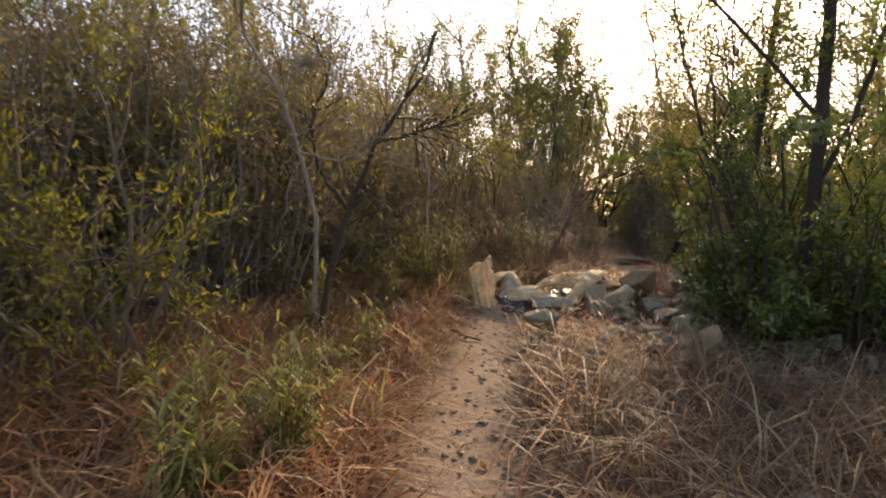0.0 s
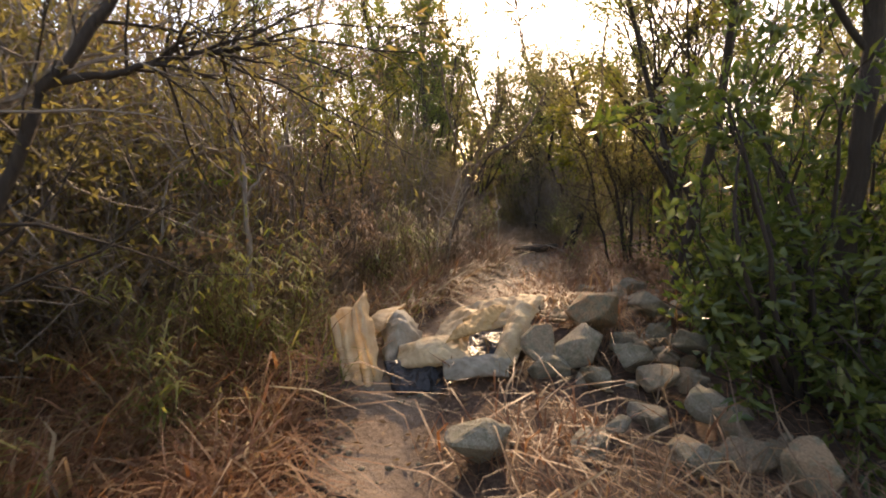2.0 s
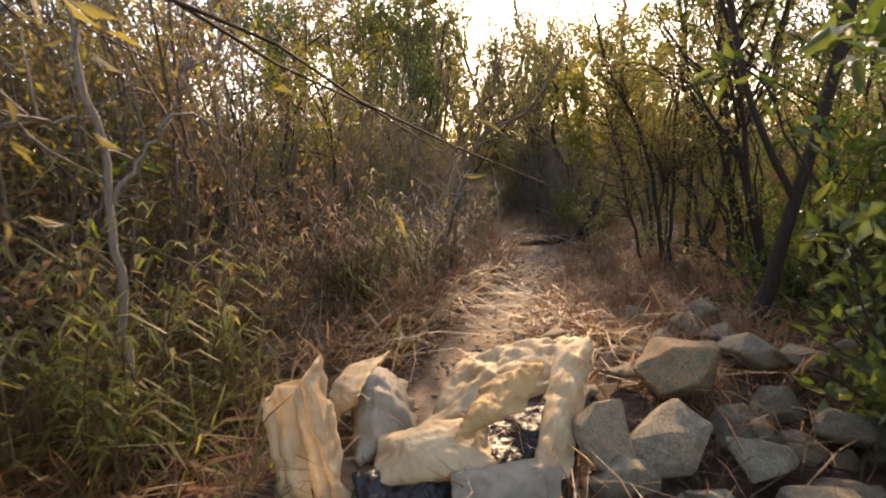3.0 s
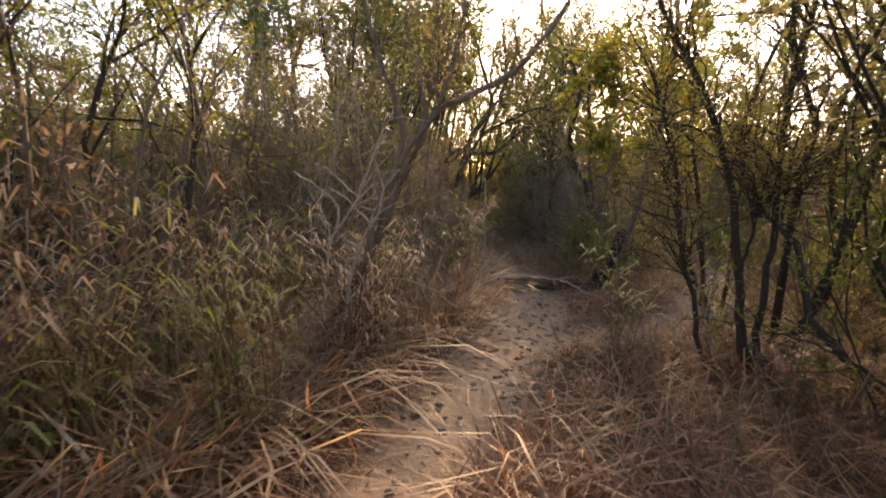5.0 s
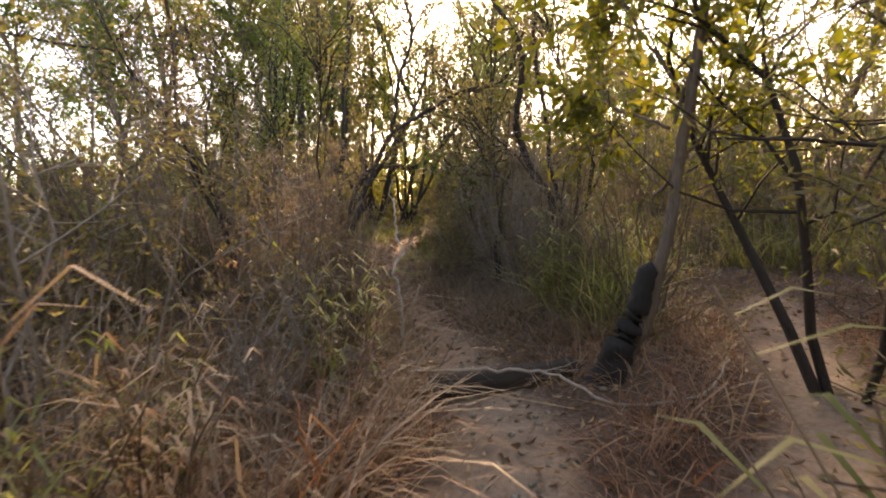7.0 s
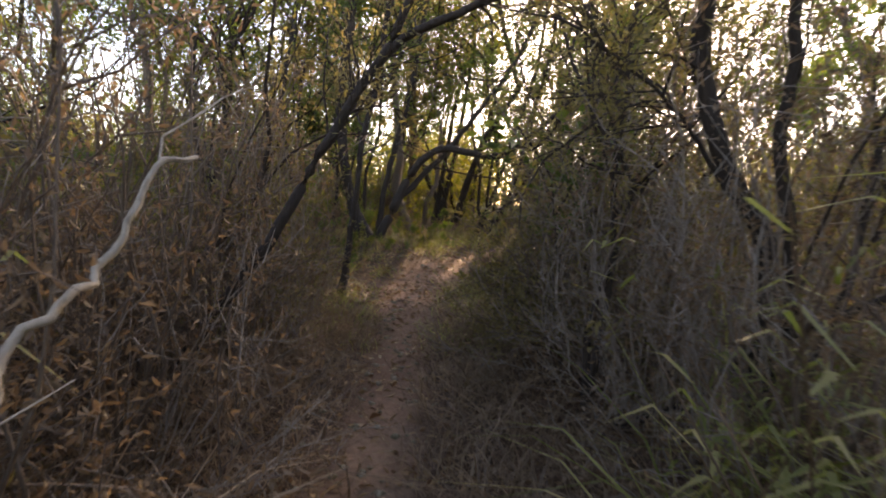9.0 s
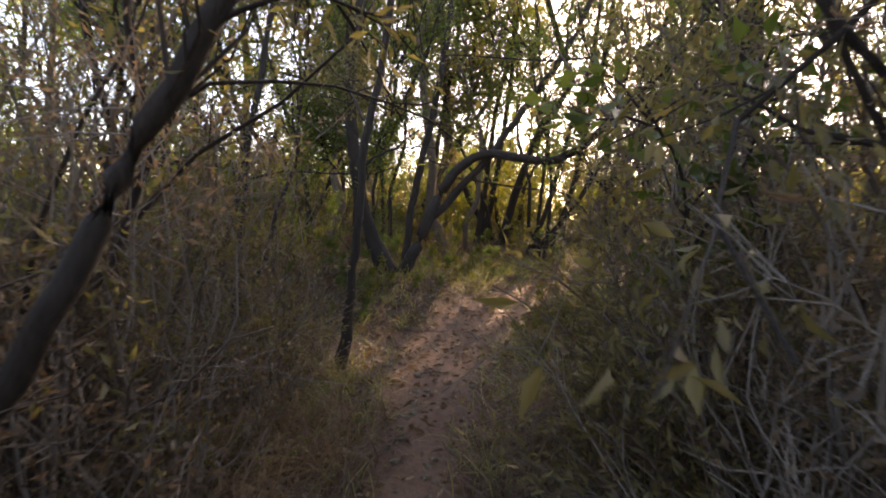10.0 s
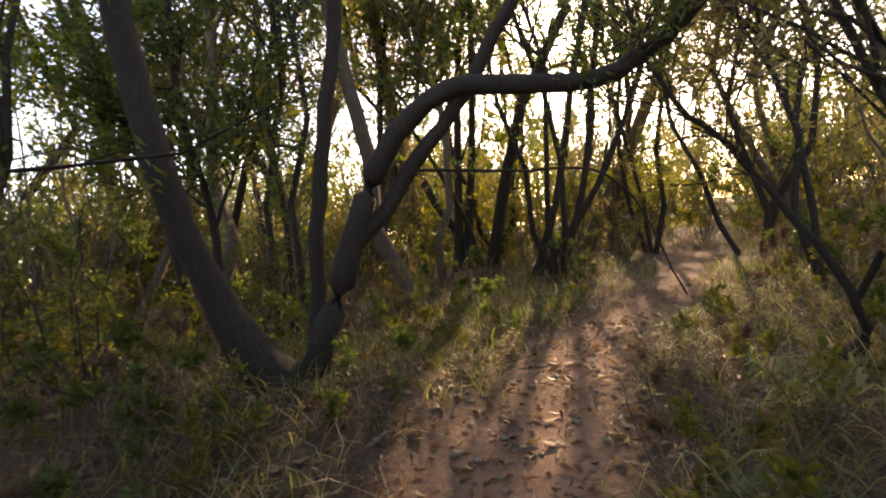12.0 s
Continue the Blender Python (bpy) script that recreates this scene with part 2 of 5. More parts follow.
def tube(pts, r0, r1, sides=4, power=1.0, flare=0.0):
    """A tapered round stem along points."""
    pts = np.asarray(pts, float)
    n = len(pts)
    tan = np.gradient(pts, axis=0)
    tan /= np.linalg.norm(tan, axis=1)[:, None] + 1e-9
    ref = np.where(np.abs(tan[:, 2:3]) > 0.9, [[1.0, 0, 0]], [[0, 0, 1.0]])
    u = np.cross(tan, ref)
    u /= np.linalg.norm(u, axis=1)[:, None] + 1e-9
    v = np.cross(tan, u)
    k = np.linspace(0, 1, n)
    r = r0 + (r1 - r0) * k ** power + flare * np.maximum(0, 1 - k * 6) ** 2
    ang = np.arange(sides) * 2 * math.pi / sides
    ring = pts[:, None] + r[:, None, None] * (np.cos(ang)[None, :, None] * u[:, None] + np.sin(ang)[None, :, None] * v[:, None])
    V = np.concatenate([ring.reshape(-1, 3), pts[-1:] + tan[-1:] * r[-1]])
    i, j = np.meshgrid(np.arange(n - 1), np.arange(sides), indexing="ij")
    a, b = i * sides + j, i * sides + (j + 1) % sides
    F = np.concatenate([np.stack([a, b, b + sides], -1).reshape(-1, 3), np.stack([a, b + sides, a + sides], -1).reshape(-1, 3)])
    top = (n - 1) * sides
    cap = np.stack([top + np.arange(sides), top + (np.arange(sides) + 1) % sides, np.full(sides, n * sides)], -1)
    return V, np.concatenate([F, cap])


def curve_through(points, steps, rng=None, wobble=0.0):
    """A smooth line through a few points, with small kinks."""
    p = np.asarray(points, float)
    t = np.concatenate([[0], np.cumsum(np.linalg.norm(np.diff(p, axis=0), axis=1))])
    t /= t[-1]
    q = np.linspace(0, 1, steps)
    m = np.gradient(p, t, axis=0)
    i = np.clip(np.searchsorted(t, q, side="right") - 1, 0, len(p) - 2)
    h = (t[i + 1] - t[i])[:, None]
    s = ((q - t[i]) / h[:, 0])[:, None]
    out = (2 * s**3 - 3 * s**2 + 1) * p[i] + (s**3 - 2 * s**2 + s) * h * m[i] + (3 * s**2 - 2 * s**3) * p[i + 1] + (s**3 - s**2) * h * m[i + 1]
    if rng is not None and wobble:
        k = rng.normal(0, wobble, out.shape)
        k[0] = 0
        out = out + k
    return out


def unit(v):
    return v / (np.linalg.norm(v, axis=-1, keepdims=True) + 1e-9)


def leaves(P, D, length, width, rng, fold=0.25, plain=False):
    """Leaves at places P that point along D: two faces each, folded along the middle; plain ones, for far plants, have one."""
    n = len(P)
    D = unit(D)
    if plain:
        side = unit(np.cross(D, rng.normal(0, 1, (n, 3)))) * (width * rng.uniform(0.7, 1.3, n) / 2)[:, None]
        mid, tip = P + D * length * 0.3, P + D * (length * rng.uniform(0.6, 1.3, n))[:, None]
        return np.stack([mid - side, P * 0.5 + mid * 0.5 + side, tip], 1).reshape(-1, 3), np.arange(3 * n).reshape(-1, 3)
    side = unit(np.cross(D, rng.normal(0, 1, (n, 3))))
    up = np.cross(side, D)
    L, W = length * rng.uniform(0.6, 1.3, n)[:, None], width * rng.uniform(0.7, 1.3, n)[:, None]
    mid = P + D * L * 0.45 + up * W * fold
    V = np.stack([P, mid - side * W / 2, P + D * L - up * L * 0.12, mid + side * W / 2], 1).reshape(-1, 3)
    b = np.arange(n)[:, None] * 4
    return V, np.concatenate([b + [[0, 1, 2]], b + [[0, 2, 3]]], 1).reshape(-1, 3)


def blades(P, height, width, lean, rng, droop=0.5):
    """Grass blades: tapered strips that rise from P, lean and bend over."""
    n = len(P)
    a = rng.uniform(0, 2 * math.pi, n)
    h, w = height * rng.uniform(0.45, 1.2, n), width * rng.uniform(0.6, 1.3, n)
    out = np.stack([np.cos(a), np.sin(a), np.zeros(n)], 1)
    face = a + rng.normal(0, 0.5, n) + math.pi / 2
    side = np.stack([np.cos(face), np.sin(face), np.zeros(n)], 1)
    l = lean * rng.uniform(0.2, 1.6, n)
    d = droop * rng.uniform(0.2, 1.5, n)
    twist = rng.normal(0, 0.25, n)
    rows = []
    for k, wk in ((0, 0.7), (0.4, 1.0), (0.75, 0.7)):
        c = P + out * (h * (l * k + d * k * k))[:, None] + np.array([0, 0, 1.0]) * (h * (k - 0.55 * d * k**2.5))[:, None]
        c = c + rng.normal(0, 0.05, (n, 3)) * (k > 0) * h[:, None] + side * (twist * k * k * h)[:, None]
        rows += [c - side * (w * wk / 2)[:, None], c + side * (w * wk / 2)[:, None]]
    tip = P + side * (twist * h)[:, None] + out * (h * (l + d))[:, None] + np.array([0, 0, 1.0]) * (h * np.clip(1 - 0.6 * d, 0.05, 1))[:, None]
    V = np.stack(rows + [tip], 1).reshape(-1, 3)
    b = np.arange(n)[:, None] * 7
    F = np.concatenate([b + [[0, 1, 3]], b + [[0, 3, 2]], b + [[2, 3, 5]], b + [[2, 5, 4]], b + [[4, 5, 6]]], 1).reshape(-1, 3)
    return V, F


def part(name, me, parent, label=""):
    ob = new(name, me)
    ob.parent = parent
    return tagged(ob, label) if label else ob


def twigs_from(lines, rng, count, length, spread, r, segs=4, start=0.25, up=0.2, sides=3):
    """Side shoots off given lines. Returns the new lines and their tubes."""
    made, tubes = [], []
    for _ in range(count):
        base = lines[rng.integers(len(lines))]
        k = rng.uniform(start, 1) * (len(base) - 1)
        i = min(int(k), len(base) - 2)
        o = base[i] + (base[i + 1] - base[i]) * (k - i)
        d = unit(unit(base[i + 1] - base[i]) + rng.normal(0, spread, 3) + np.array([0, 0, up]))
        L = length * rng.uniform(0.5, 1.4)
        pts = [o]
        for _s in range(segs):
            d = unit(d + rng.normal(0, 0.22, 3))
            pts.append(pts[-1] + d * L / segs)
        pts = np.array(pts)
        made.append(pts)
        tubes.append(tube(pts, r * rng.uniform(0.7, 1.2), r * 0.3, sides))
    return made, tubes


def leaf_places(lines, rng, n, start=0.15, scatter=0.03):
    i = rng.integers(0, len(lines), n)
    P, D = np.empty((n, 3)), np.empty((n, 3))
    for j, m in enumerate(i):
        b = lines[m]
        k = rng.uniform(start, 1) * (len(b) - 1)
        q = min(int(k), len(b) - 2)
        P[j] = b[q] + (b[q + 1] - b[q]) * (k - q)
        D[j] = unit(b[q + 1] - b[q])
    return P + rng.normal(0, scatter, (n, 3)), D


def plant_meshes(name, seed, height, spread, stems, limbs, twigs, leaf_n, leaf_l, leaf_w, bark, leaf, stem_r=0.018, twig_r=0.004, droop=0.15, base=0.12, low=0.08, skirt=0, split=True, plain=False):
    """A many-stemmed shrub: each stem a mesh, limbs and twigs in one, leaves in another. skirt: short outer stems that carry foliage down to the ground."""
    rng = np.random.default_rng(seed)
    main, wood, pieces = [], [], []
    for s in range(stems + skirt):
        outer = s >= stems
        a, o = rng.uniform(0, 2 * math.pi), rng.uniform(0, base)
        tip = spread * (rng.uniform(0.6, 1.15) if outer else rng.uniform(0.3, 1.0))
        h = height * (rng.uniform(0.12, 0.5) if outer else rng.uniform(0.65, 1.0))
        p0 = np.array([math.cos(a) * o, math.sin(a) * o, -0.06])
        p2 = np.array([math.cos(a) * tip, math.sin(a) * tip, h])
        p1 = p0 * 0.5 + p2 * 0.5 + rng.normal(0, 0.08 * height, 3) * [1, 1, 0.4]
        line = curve_through([p0, p1, p2], 8, rng, 0.012 * height)
        main.append(line)
        piece = tube(line, stem_r * rng.uniform(0.7, 1.3) * (0.5 if outer else 1), stem_r * 0.25, 4 if outer else 5)
        (pieces if outer or not split else wood).append(piece)
    l1, t1 = twigs_from(main, rng, limbs, height * 0.28, 0.6, stem_r * 0.4, 4, low, 0.2, 3)
    l2, t2 = twigs_from(main + l1, rng, twigs, height * 0.13, 0.6, twig_r, 2, 0.1, 0.1)
    out = [("stem", mesh_of(name + "_stem", V, F, bark, True), "") for V, F in wood]
    V, F = joined(pieces + t1 + t2)
    out.append(("branchwork", mesh_of(name + "_branchwork", V, F, bark, True), "stuff"))
    if leaf_n:
        P, D = leaf_places(l2 + l1, rng, leaf_n, 0.05, 0.015 + 0.011 * height)
        D = D + rng.normal(0, 0.7, D.shape) + [0, 0, -droop]
        V, F = leaves(P, D, leaf_l, leaf_w, rng, plain=plain)
        out.append(("foliage", mesh_of(name + "_foliage", V, F, leaf), "stuff"))
    return out


def stand(kind, meshes, x, y, turn, size, label, category, group, squash=1.0):
    root = new(kind)
    root.matrix_world = Matrix.Translation((x, y, gz(x, y) - 0.02)) @ Matrix.Rotation(turn, 4, "Z") @ Matrix.Diagonal((size, size, size * squash, 1))
    tagged(root, label, category, group)
    for name, me, sort in meshes:
        tagged(part(name, me, root), kind=sort)
    return root


# ---- ground ----
def build_ground():
    def axis(lo, a, b, hi, step):
        left = lo + (a - lo) * (1 - np.linspace(1, 0, 22, endpoint=False) ** 2.2)
        right = b + (hi - b) * np.linspace(0, 1, 23)[1:] ** 2.2
        return np.concatenate([left, np.arange(a, b, step), [b], right])
    xs, ys = axis(-400, -3.0, 12.0, 400, 0.125), axis(-300, -1.0, 24.0, 500, 0.125)
    X, Y = np.meshgrid(xs, ys)
    Z = ground_z(X, Y)
    V = np.stack([X, Y, Z], -1).reshape(-1, 3)
    nx, ny = len(xs), len(ys)
    i, j = np.meshgrid(np.arange(nx - 1), np.arange(ny - 1))
    a = (j * nx + i).ravel()
    F = np.concatenate([np.stack([a, a + 1, a + nx + 1], 1), np.stack([a, a + nx + 1, a + nx], 1)])
    me = mesh_of("ground", V, F, GROUND, True)
    d, _ = off_trail(X, Y)
    at = me.attributes.new("trail", "FLOAT", "POINT")
    at.data.foreach_set("value", (1 - smooth(-0.14, 0.12, d)).ravel().astype(np.float32))
    tagged(new("ground", me), "bare sandy walking trail through dark leaf-strewn bush earth", "ground", kind="structure")


build_ground()


# ---- sacks on the step of the trail ----
def ridged(P, seed, scale):
    out = np.empty(len(P))
    for i, p in enumerate(P):
        q = Vector(p) * scale + Vector((seed * 3.7, seed * 1.9, 0))
        out[i] = 1 - 2 * abs(noise.noise(q)) + 0.45 * (1 - 2 * abs(noise.noise(q * 2.3)))
    return out


def sheet(corners, bulge, folds, seed, mat=None, nu=56, nv=40, across=0.0, pleats=3):
    """A crumpled piece of cloth between four corners, with long folds and creases."""
    p00, p10, p11, p01 = [np.array(c, float) for c in corners]
    u, v = np.meshgrid(np.linspace(0, 1, nu), np.linspace(0, 1, nv))
    u, v = u.ravel(), v.ravel()
    P = (1 - u)[:, None] * ((1 - v)[:, None] * p00 + v[:, None] * p01) + u[:, None] * ((1 - v)[:, None] * p10 + v[:, None] * p11)
    n = unit(np.cross(p10 - p00, p01 - p00))
    if n[2] < 0:
        n = -n
    r = ridged(P, seed, 5.5) + 0.4 * ridged(P, seed + 9, 15)
    pl = np.abs(np.sin(pleats * math.pi * (u + 0.25 * v + 0.1 * r))) - 0.5
    h = bulge * np.sin(math.pi * u) ** 0.7 * np.sin(math.pi * v) ** 0.5 + folds * (0.75 * r + across * pl)
    P = P + n * h[:, None]
    t1 = unit(p10 - p00)
    P = P + t1 * (folds * 0.7 * ridged(P, seed + 4, 8) * np.where((v < 0.03) | (v > 0.97) | (u < 0.03) | (u > 0.97), 1.2, 0.3))[:, None]
    i, j = np.meshgrid(np.arange(nu - 1), np.arange(nv - 1))
    a = (j * nu + i).ravel()
    return P, np.concatenate([np.stack([a, a + 1, a + nu + 1], 1), np.stack([a, a + nu + 1, a + nu], 1)])


def cloth_part(name, args, mat, parent, label=""):
    V, F = sheet(*args)
    ob = part(name, mesh_of(name, V - np.array(parent.location), F, mat, True), parent, label)
    s = ob.modifiers.new("thickness", "SOLIDIFY")
    s.thickness, s.offset = 0.006, 0
    return ob


def sacks():
    root = new("standing_sack")
    root.location = (0.55, 5.85, gz(0.55, 5.62))
    tagged(root, "cream woven sack standing folded upright on the trail's step", "sack", "discarded sacks")
    V, F = sheet([(0.39, 5.8, 0.3), (0.5, 5.72, 0.24), (0.46, 5.9, 0.84), (0.33, 6.0, 0.76)], 0.05, 0.03, 3, SACK_CREAM, across=1.4, pleats=1.5)
    W, G = sheet([(0.495, 5.72, 0.24), (0.61, 5.74, 0.3), (0.55, 5.98, 0.9), (0.44, 5.9, 0.79)], 0.07, 0.03, 5, SACK_CREAM, across=1.3, pleats=1.5)
    B, H = sheet([(0.37, 6.02, 0.3), (0.58, 5.98, 0.3), (0.54, 5.99, 0.8), (0.35, 6.02, 0.78)], 0.02, 0.02, 6, SACK_CREAM)
    for name, (v, f) in (("front_fold", (V, F)), ("side_fold", (W, G)), ("back_panel", (B, H))):
        ob = part(name, mesh_of(name, v - np.array(root.location), f, SACK_CREAM, True), root)
        s = ob.modifiers.new("thickness", "SOLIDIFY")
        s.thickness, s.offset = 0.006, 0

    root = new("slumped_sack")
    root.location = (0.85, 6.2, gz(0.85, 6.2))
    tagged(root, "greyish weathered sack slumped behind the standing one", "sack", "discarded sacks")
    cloth_part("body", ([(0.66, 5.9, 0.36), (0.97, 6.0, 0.38), (1.02, 6.5, 0.44), (0.72, 6.5, 0.5)], 0.22, 0.035, 8), SACK_GREY, root)
    cloth_part("flap", ([(0.62, 6.2, 0.42), (0.72, 6.08, 0.6), (0.98, 6.55, 0.62), (0.82, 6.62, 0.42)], 0.14, 0.03, 9), SACK_CREAM, root)

    root = new("crumpled_sack_sheet")
    root.location = (1.4, 5.95, gz(1.4, 5.95))
    tagged(root, "torn cream and ochre sack sheeting crumpled across the rocks", "sack", "discarded sacks")
    cloth_part("cream_sheet", ([(0.92, 5.98, 0.36), (1.62, 5.95, 0.5), (2.0, 6.3, 0.6), (1.4, 6.55, 0.5)], 0.1, 0.05, 11, ), SACK_CREAM, root)
    cloth_part("ochre_flap", ([(1.06, 5.72, 0.5), (1.4, 5.74, 0.56), (1.66, 6.02, 0.66), (1.3, 5.96, 0.6)], 0.07, 0.035, 12), SACK_OCHRE, root, "ochre inner cloth flap")
    cloth_part("rolled_edge", ([(0.7, 5.74, 0.36), (1.2, 5.6, 0.4), (1.26, 5.86, 0.5), (0.78, 5.98, 0.46)], 0.1, 0.03, 13), SACK_CREAM, root)
    cloth_part("hanging_edge", ([(1.3, 5.5, 0.38), (1.46, 5.5, 0.38), (2.02, 6.15, 0.65), (1.84, 6.22, 0.69)], 0.07, 0.035, 14), SACK_CREAM, root)
    cloth_part("lower_strip", ([(0.98, 5.5, 0.34), (1.42, 5.44, 0.34), (1.46, 5.58, 0.44), (1.0, 5.64, 0.42)], 0.05, 0.03, 15), SACK_GREY, root)
    cloth_part("black_lining", ([(1.18, 5.62, 0.4), (1.58, 5.66, 0.42), (1.74, 5.98, 0.52), (1.2, 5.98, 0.44)], 0.03, 0.03, 16), PLASTIC, root, "black plastic lining")
    root = new("plastic_sheet")
    root.location = (0.85, 5.68, gz(0.85, 5.68))
    tagged(root, "black plastic sheet in the hollow under the sacks", "plastic sheet")
    cloth_part("sheet", ([(0.66, 5.55, 0.27), (1.05, 5.52, 0.27), (1.08, 5.8, 0.42), (0.62, 5.8, 0.42)], 0.03, 0.03, 17), PLASTIC, root)


sacks()


# ---- rocks ----
def rock_mesh(seed, flat=0.7, cuts=3):
    """A broken angular boulder: the hull of scattered points, its faces roughened and edges worn."""
    rng = np.random.default_rng(seed)
    bm = bmesh.new()
    stretch = np.array([1, rng.uniform(0.6, 0.85), flat * rng.uniform(0.75, 1.1)])
    for p in unit(rng.normal(0, 1, (13, 3))):
        bm.verts.new(p * stretch * rng.uniform(0.46, 0.6))
    made = bmesh.ops.convex_hull(bm, input=bm.verts)
    bmesh.ops.delete(bm, geom=list({v for v in made["geom_interior"] + made["geom_unused"] if isinstance(v, bmesh.types.BMVert)}), context="VERTS")
    bmesh.ops.bevel(bm, geom=list(bm.edges), offset=0.025, segments=1, affect="EDGES")
    bmesh.ops.triangulate(bm, faces=bm.faces)
    bmesh.ops.subdivide_edges(bm, edges=list(bm.edges), cuts=cuts - 1, use_grid_fill=True)
    for v in bm.verts:
        p = v.co + Vector((seed * 1.7, 0, 0))
        v.co += v.co * (0.09 * noise.noise(p * 3.5) + 0.05 * noise.noise(p * 9) + 0.025 * noise.noise(p * 22))
    me = bpy.data.meshes.new("rock")
    bm.to_mesh(me)
    bm.free()
    me.materials.append(ROCK)
    return me


ROCK_MESHES = [rock_mesh(40 + i, 0.75 if i % 2 else 0.6) for i in range(7)]
SMALL_ROCKS = [rock_mesh(60 + i, 0.7, 2) for i in range(5)]
PILE = [(2.59, 6.31, 0.26), (2.31, 5.8, 0.45), (1.98, 5.5, 0.42), (2.85, 5.89, 0.42), (2.45, 5.51, 0.28), (2.29, 5.32, 0.34), (1.94, 5.2, 0.3), (3.15, 6.51, 0.34), (2.93, 6.45, 0.26),
        (2.92, 6.9, 0.25), (2.83, 5.31, 0.4), (2.15, 6.0, 0.24), (1.74, 5.6, 0.38), (2.28, 5.01, 0.34), (3.08, 5.72, 0.32), (2.75, 5.63, 0.26), (0.93, 4.62, 0.36), (2.15, 4.23, 0.28),
        (2.21, 3.95, 0.38), (2.01, 4.77, 0.28), (2.29, 4.61, 0.36), (1.94, 4.4, 0.22), (1.5, 1.95, 0.24), (1.2, 3.9, 0.24), (1.5, 4.55, 0.26)]
rng = np.random.default_rng(5)
for i, (x, y, s) in enumerate(PILE):
    ob = new("rock", ROCK_MESHES[i % 7])
    k = s * 1.05
    ob.matrix_world = Matrix.Translation((x, y, gz(x, y) + 0.2 * k + (0.06 if s > 0.3 else 0.0))) @ Euler((rng.uniform(-0.5, 0.5), rng.uniform(-0.5, 0.5), rng.uniform(0, 6.3))).to_matrix().to_4x4() @ Matrix.Diagonal((k, k, k, 1))
    tagged(ob, "rounded pale boulder half sunk in grass beside the trail" if i == 16 else "angular lichen-stained grey sandstone rock in a rough pile", "rock", "rocks beside the trail")
for i in range(84):
    x, y = rng.uniform(1.5, 3.7), rng.uniform(3.4, 7.0)
    s = rng.uniform(0.1, 0.32)
    ob = new("rock", SMALL_ROCKS[i % 5])
    ob.matrix_world = Matrix.Translation((x, y, gz(x, y) + 0.15 * s)) @ Euler((rng.uniform(-1, 1), rng.uniform(-1, 1), rng.uniform(0, 6.3))).to_matrix().to_4x4() @ Matrix.Diagonal((s, s, s, 1))
    tagged(ob, "small broken stone between the larger rocks", "rock", "rocks beside the trail")


# ---- trees whose limbs can be told apart ----
def hero_tree(kind, limbs, bark, label, category="tree", crown=None, shoots=(30, 0.4), seed=0, grow=0.0, root_flare=0.03, sides=9):
    """limbs: rows of (points, thick end, thin end); the first starts at the ground. crown: leaves, their length, width, material, twig reach."""
    rng = np.random.default_rng(seed)
    p0, p1 = np.array(limbs[0][0][0]), np.array(limbs[0][0][1])
    g = gz(p0[0], p0[1])
    d = p0 - p1
    k = np.clip((p0[2] - g) / max(0.2, abs(d[2])), 0, 3)
    foot = p0 + np.array([d[0], d[1], 0]) * min(k, 1.0)
    foot[2] = gz(foot[0], foot[1]) - 0.05
    root = new(kind)
    root.location = foot
    tagged(root, label, category)
    lines, pieces, tips = [], [], []
    for i, (pts, r0, r1) in enumerate(limbs):
        pts = [np.array(p, float) for p in pts]
        if i == 0:
            pts = [foot] + (pts if p0[2] - foot[2] > 0.12 else pts[1:])
        if grow and r1 > 0.008:
            dd = unit(pts[-1] - pts[-2])
            pts += [pts[-1] + dd * grow * 0.5 + rng.normal(0, 0.08, 3), pts[-1] + dd * grow + [0, 0, 0.3 * grow]]
        line = curve_through(pts, 8 + 3 * len(pts), rng, 0.006)
        lines.append(line)
        V, F = tube(line, r0, r1, sides if r0 > 0.02 else 5, 0.8, root_flare if i == 0 else 0)
        V = V + rng.normal(0, 0.035 * r0, V.shape)
        part("limb" if i else "trunk", mesh_of("limb", V - foot, F, bark, True), root)
    n, reach = shoots
    if n:
        l1, t1 = twigs_from(lines, rng, n, reach, 0.6, 0.007, 5, 0.35, 0.15, 4)
        l2, t2 = twigs_from(l1, rng, n * 4, reach * 0.5, 0.6, 0.003, 3, 0.2, 0.05)
        V, F = joined(t1 + t2)
        tagged(part("branchwork", mesh_of("branchwork", V - foot, F, bark, True), root), kind="stuff")
    if crown:
        count, ll, lw, mat, low = crown
        src = [l for l in (l1 + l2) if l[:, 2].mean() > low]
        P, D = leaf_places(src or l2, rng, count, 0.2, 0.04)
        V, F = leaves(P, D + rng.normal(0, 0.6, D.shape) + [0, 0, -0.3], ll, lw, rng)
        tagged(part("crown", mesh_of("crown", V - foot, F, mat), root), kind="stuff")
    return root


hero_tree("sapling", [([(-0.21, 6.18, 1.0), (-0.19, 6.19, 1.68), (-0.18, 6.19, 1.88), (-0.21, 6.18, 2.01), (-0.2, 6.19, 2.38)], 0.022, 0.012), ([(-0.18, 6.19, 1.61), (-0.08, 6.22, 1.76), (0.03, 6.25, 1.9), (0.18, 6.27, 2.22)], 0.013, 0.006),
                      ([(-0.2, 6.18, 1.95), (-0.36, 6.1, 1.93), (-0.55, 6.05, 2.02)], 0.009, 0.004)], BARK_GREY, "pale grey bare sapling forked above the grass", "sapling", (500, 0.05, 0.014, LEAF_OLIVE, 1.8), (26, 0.5), 1, 0.6)
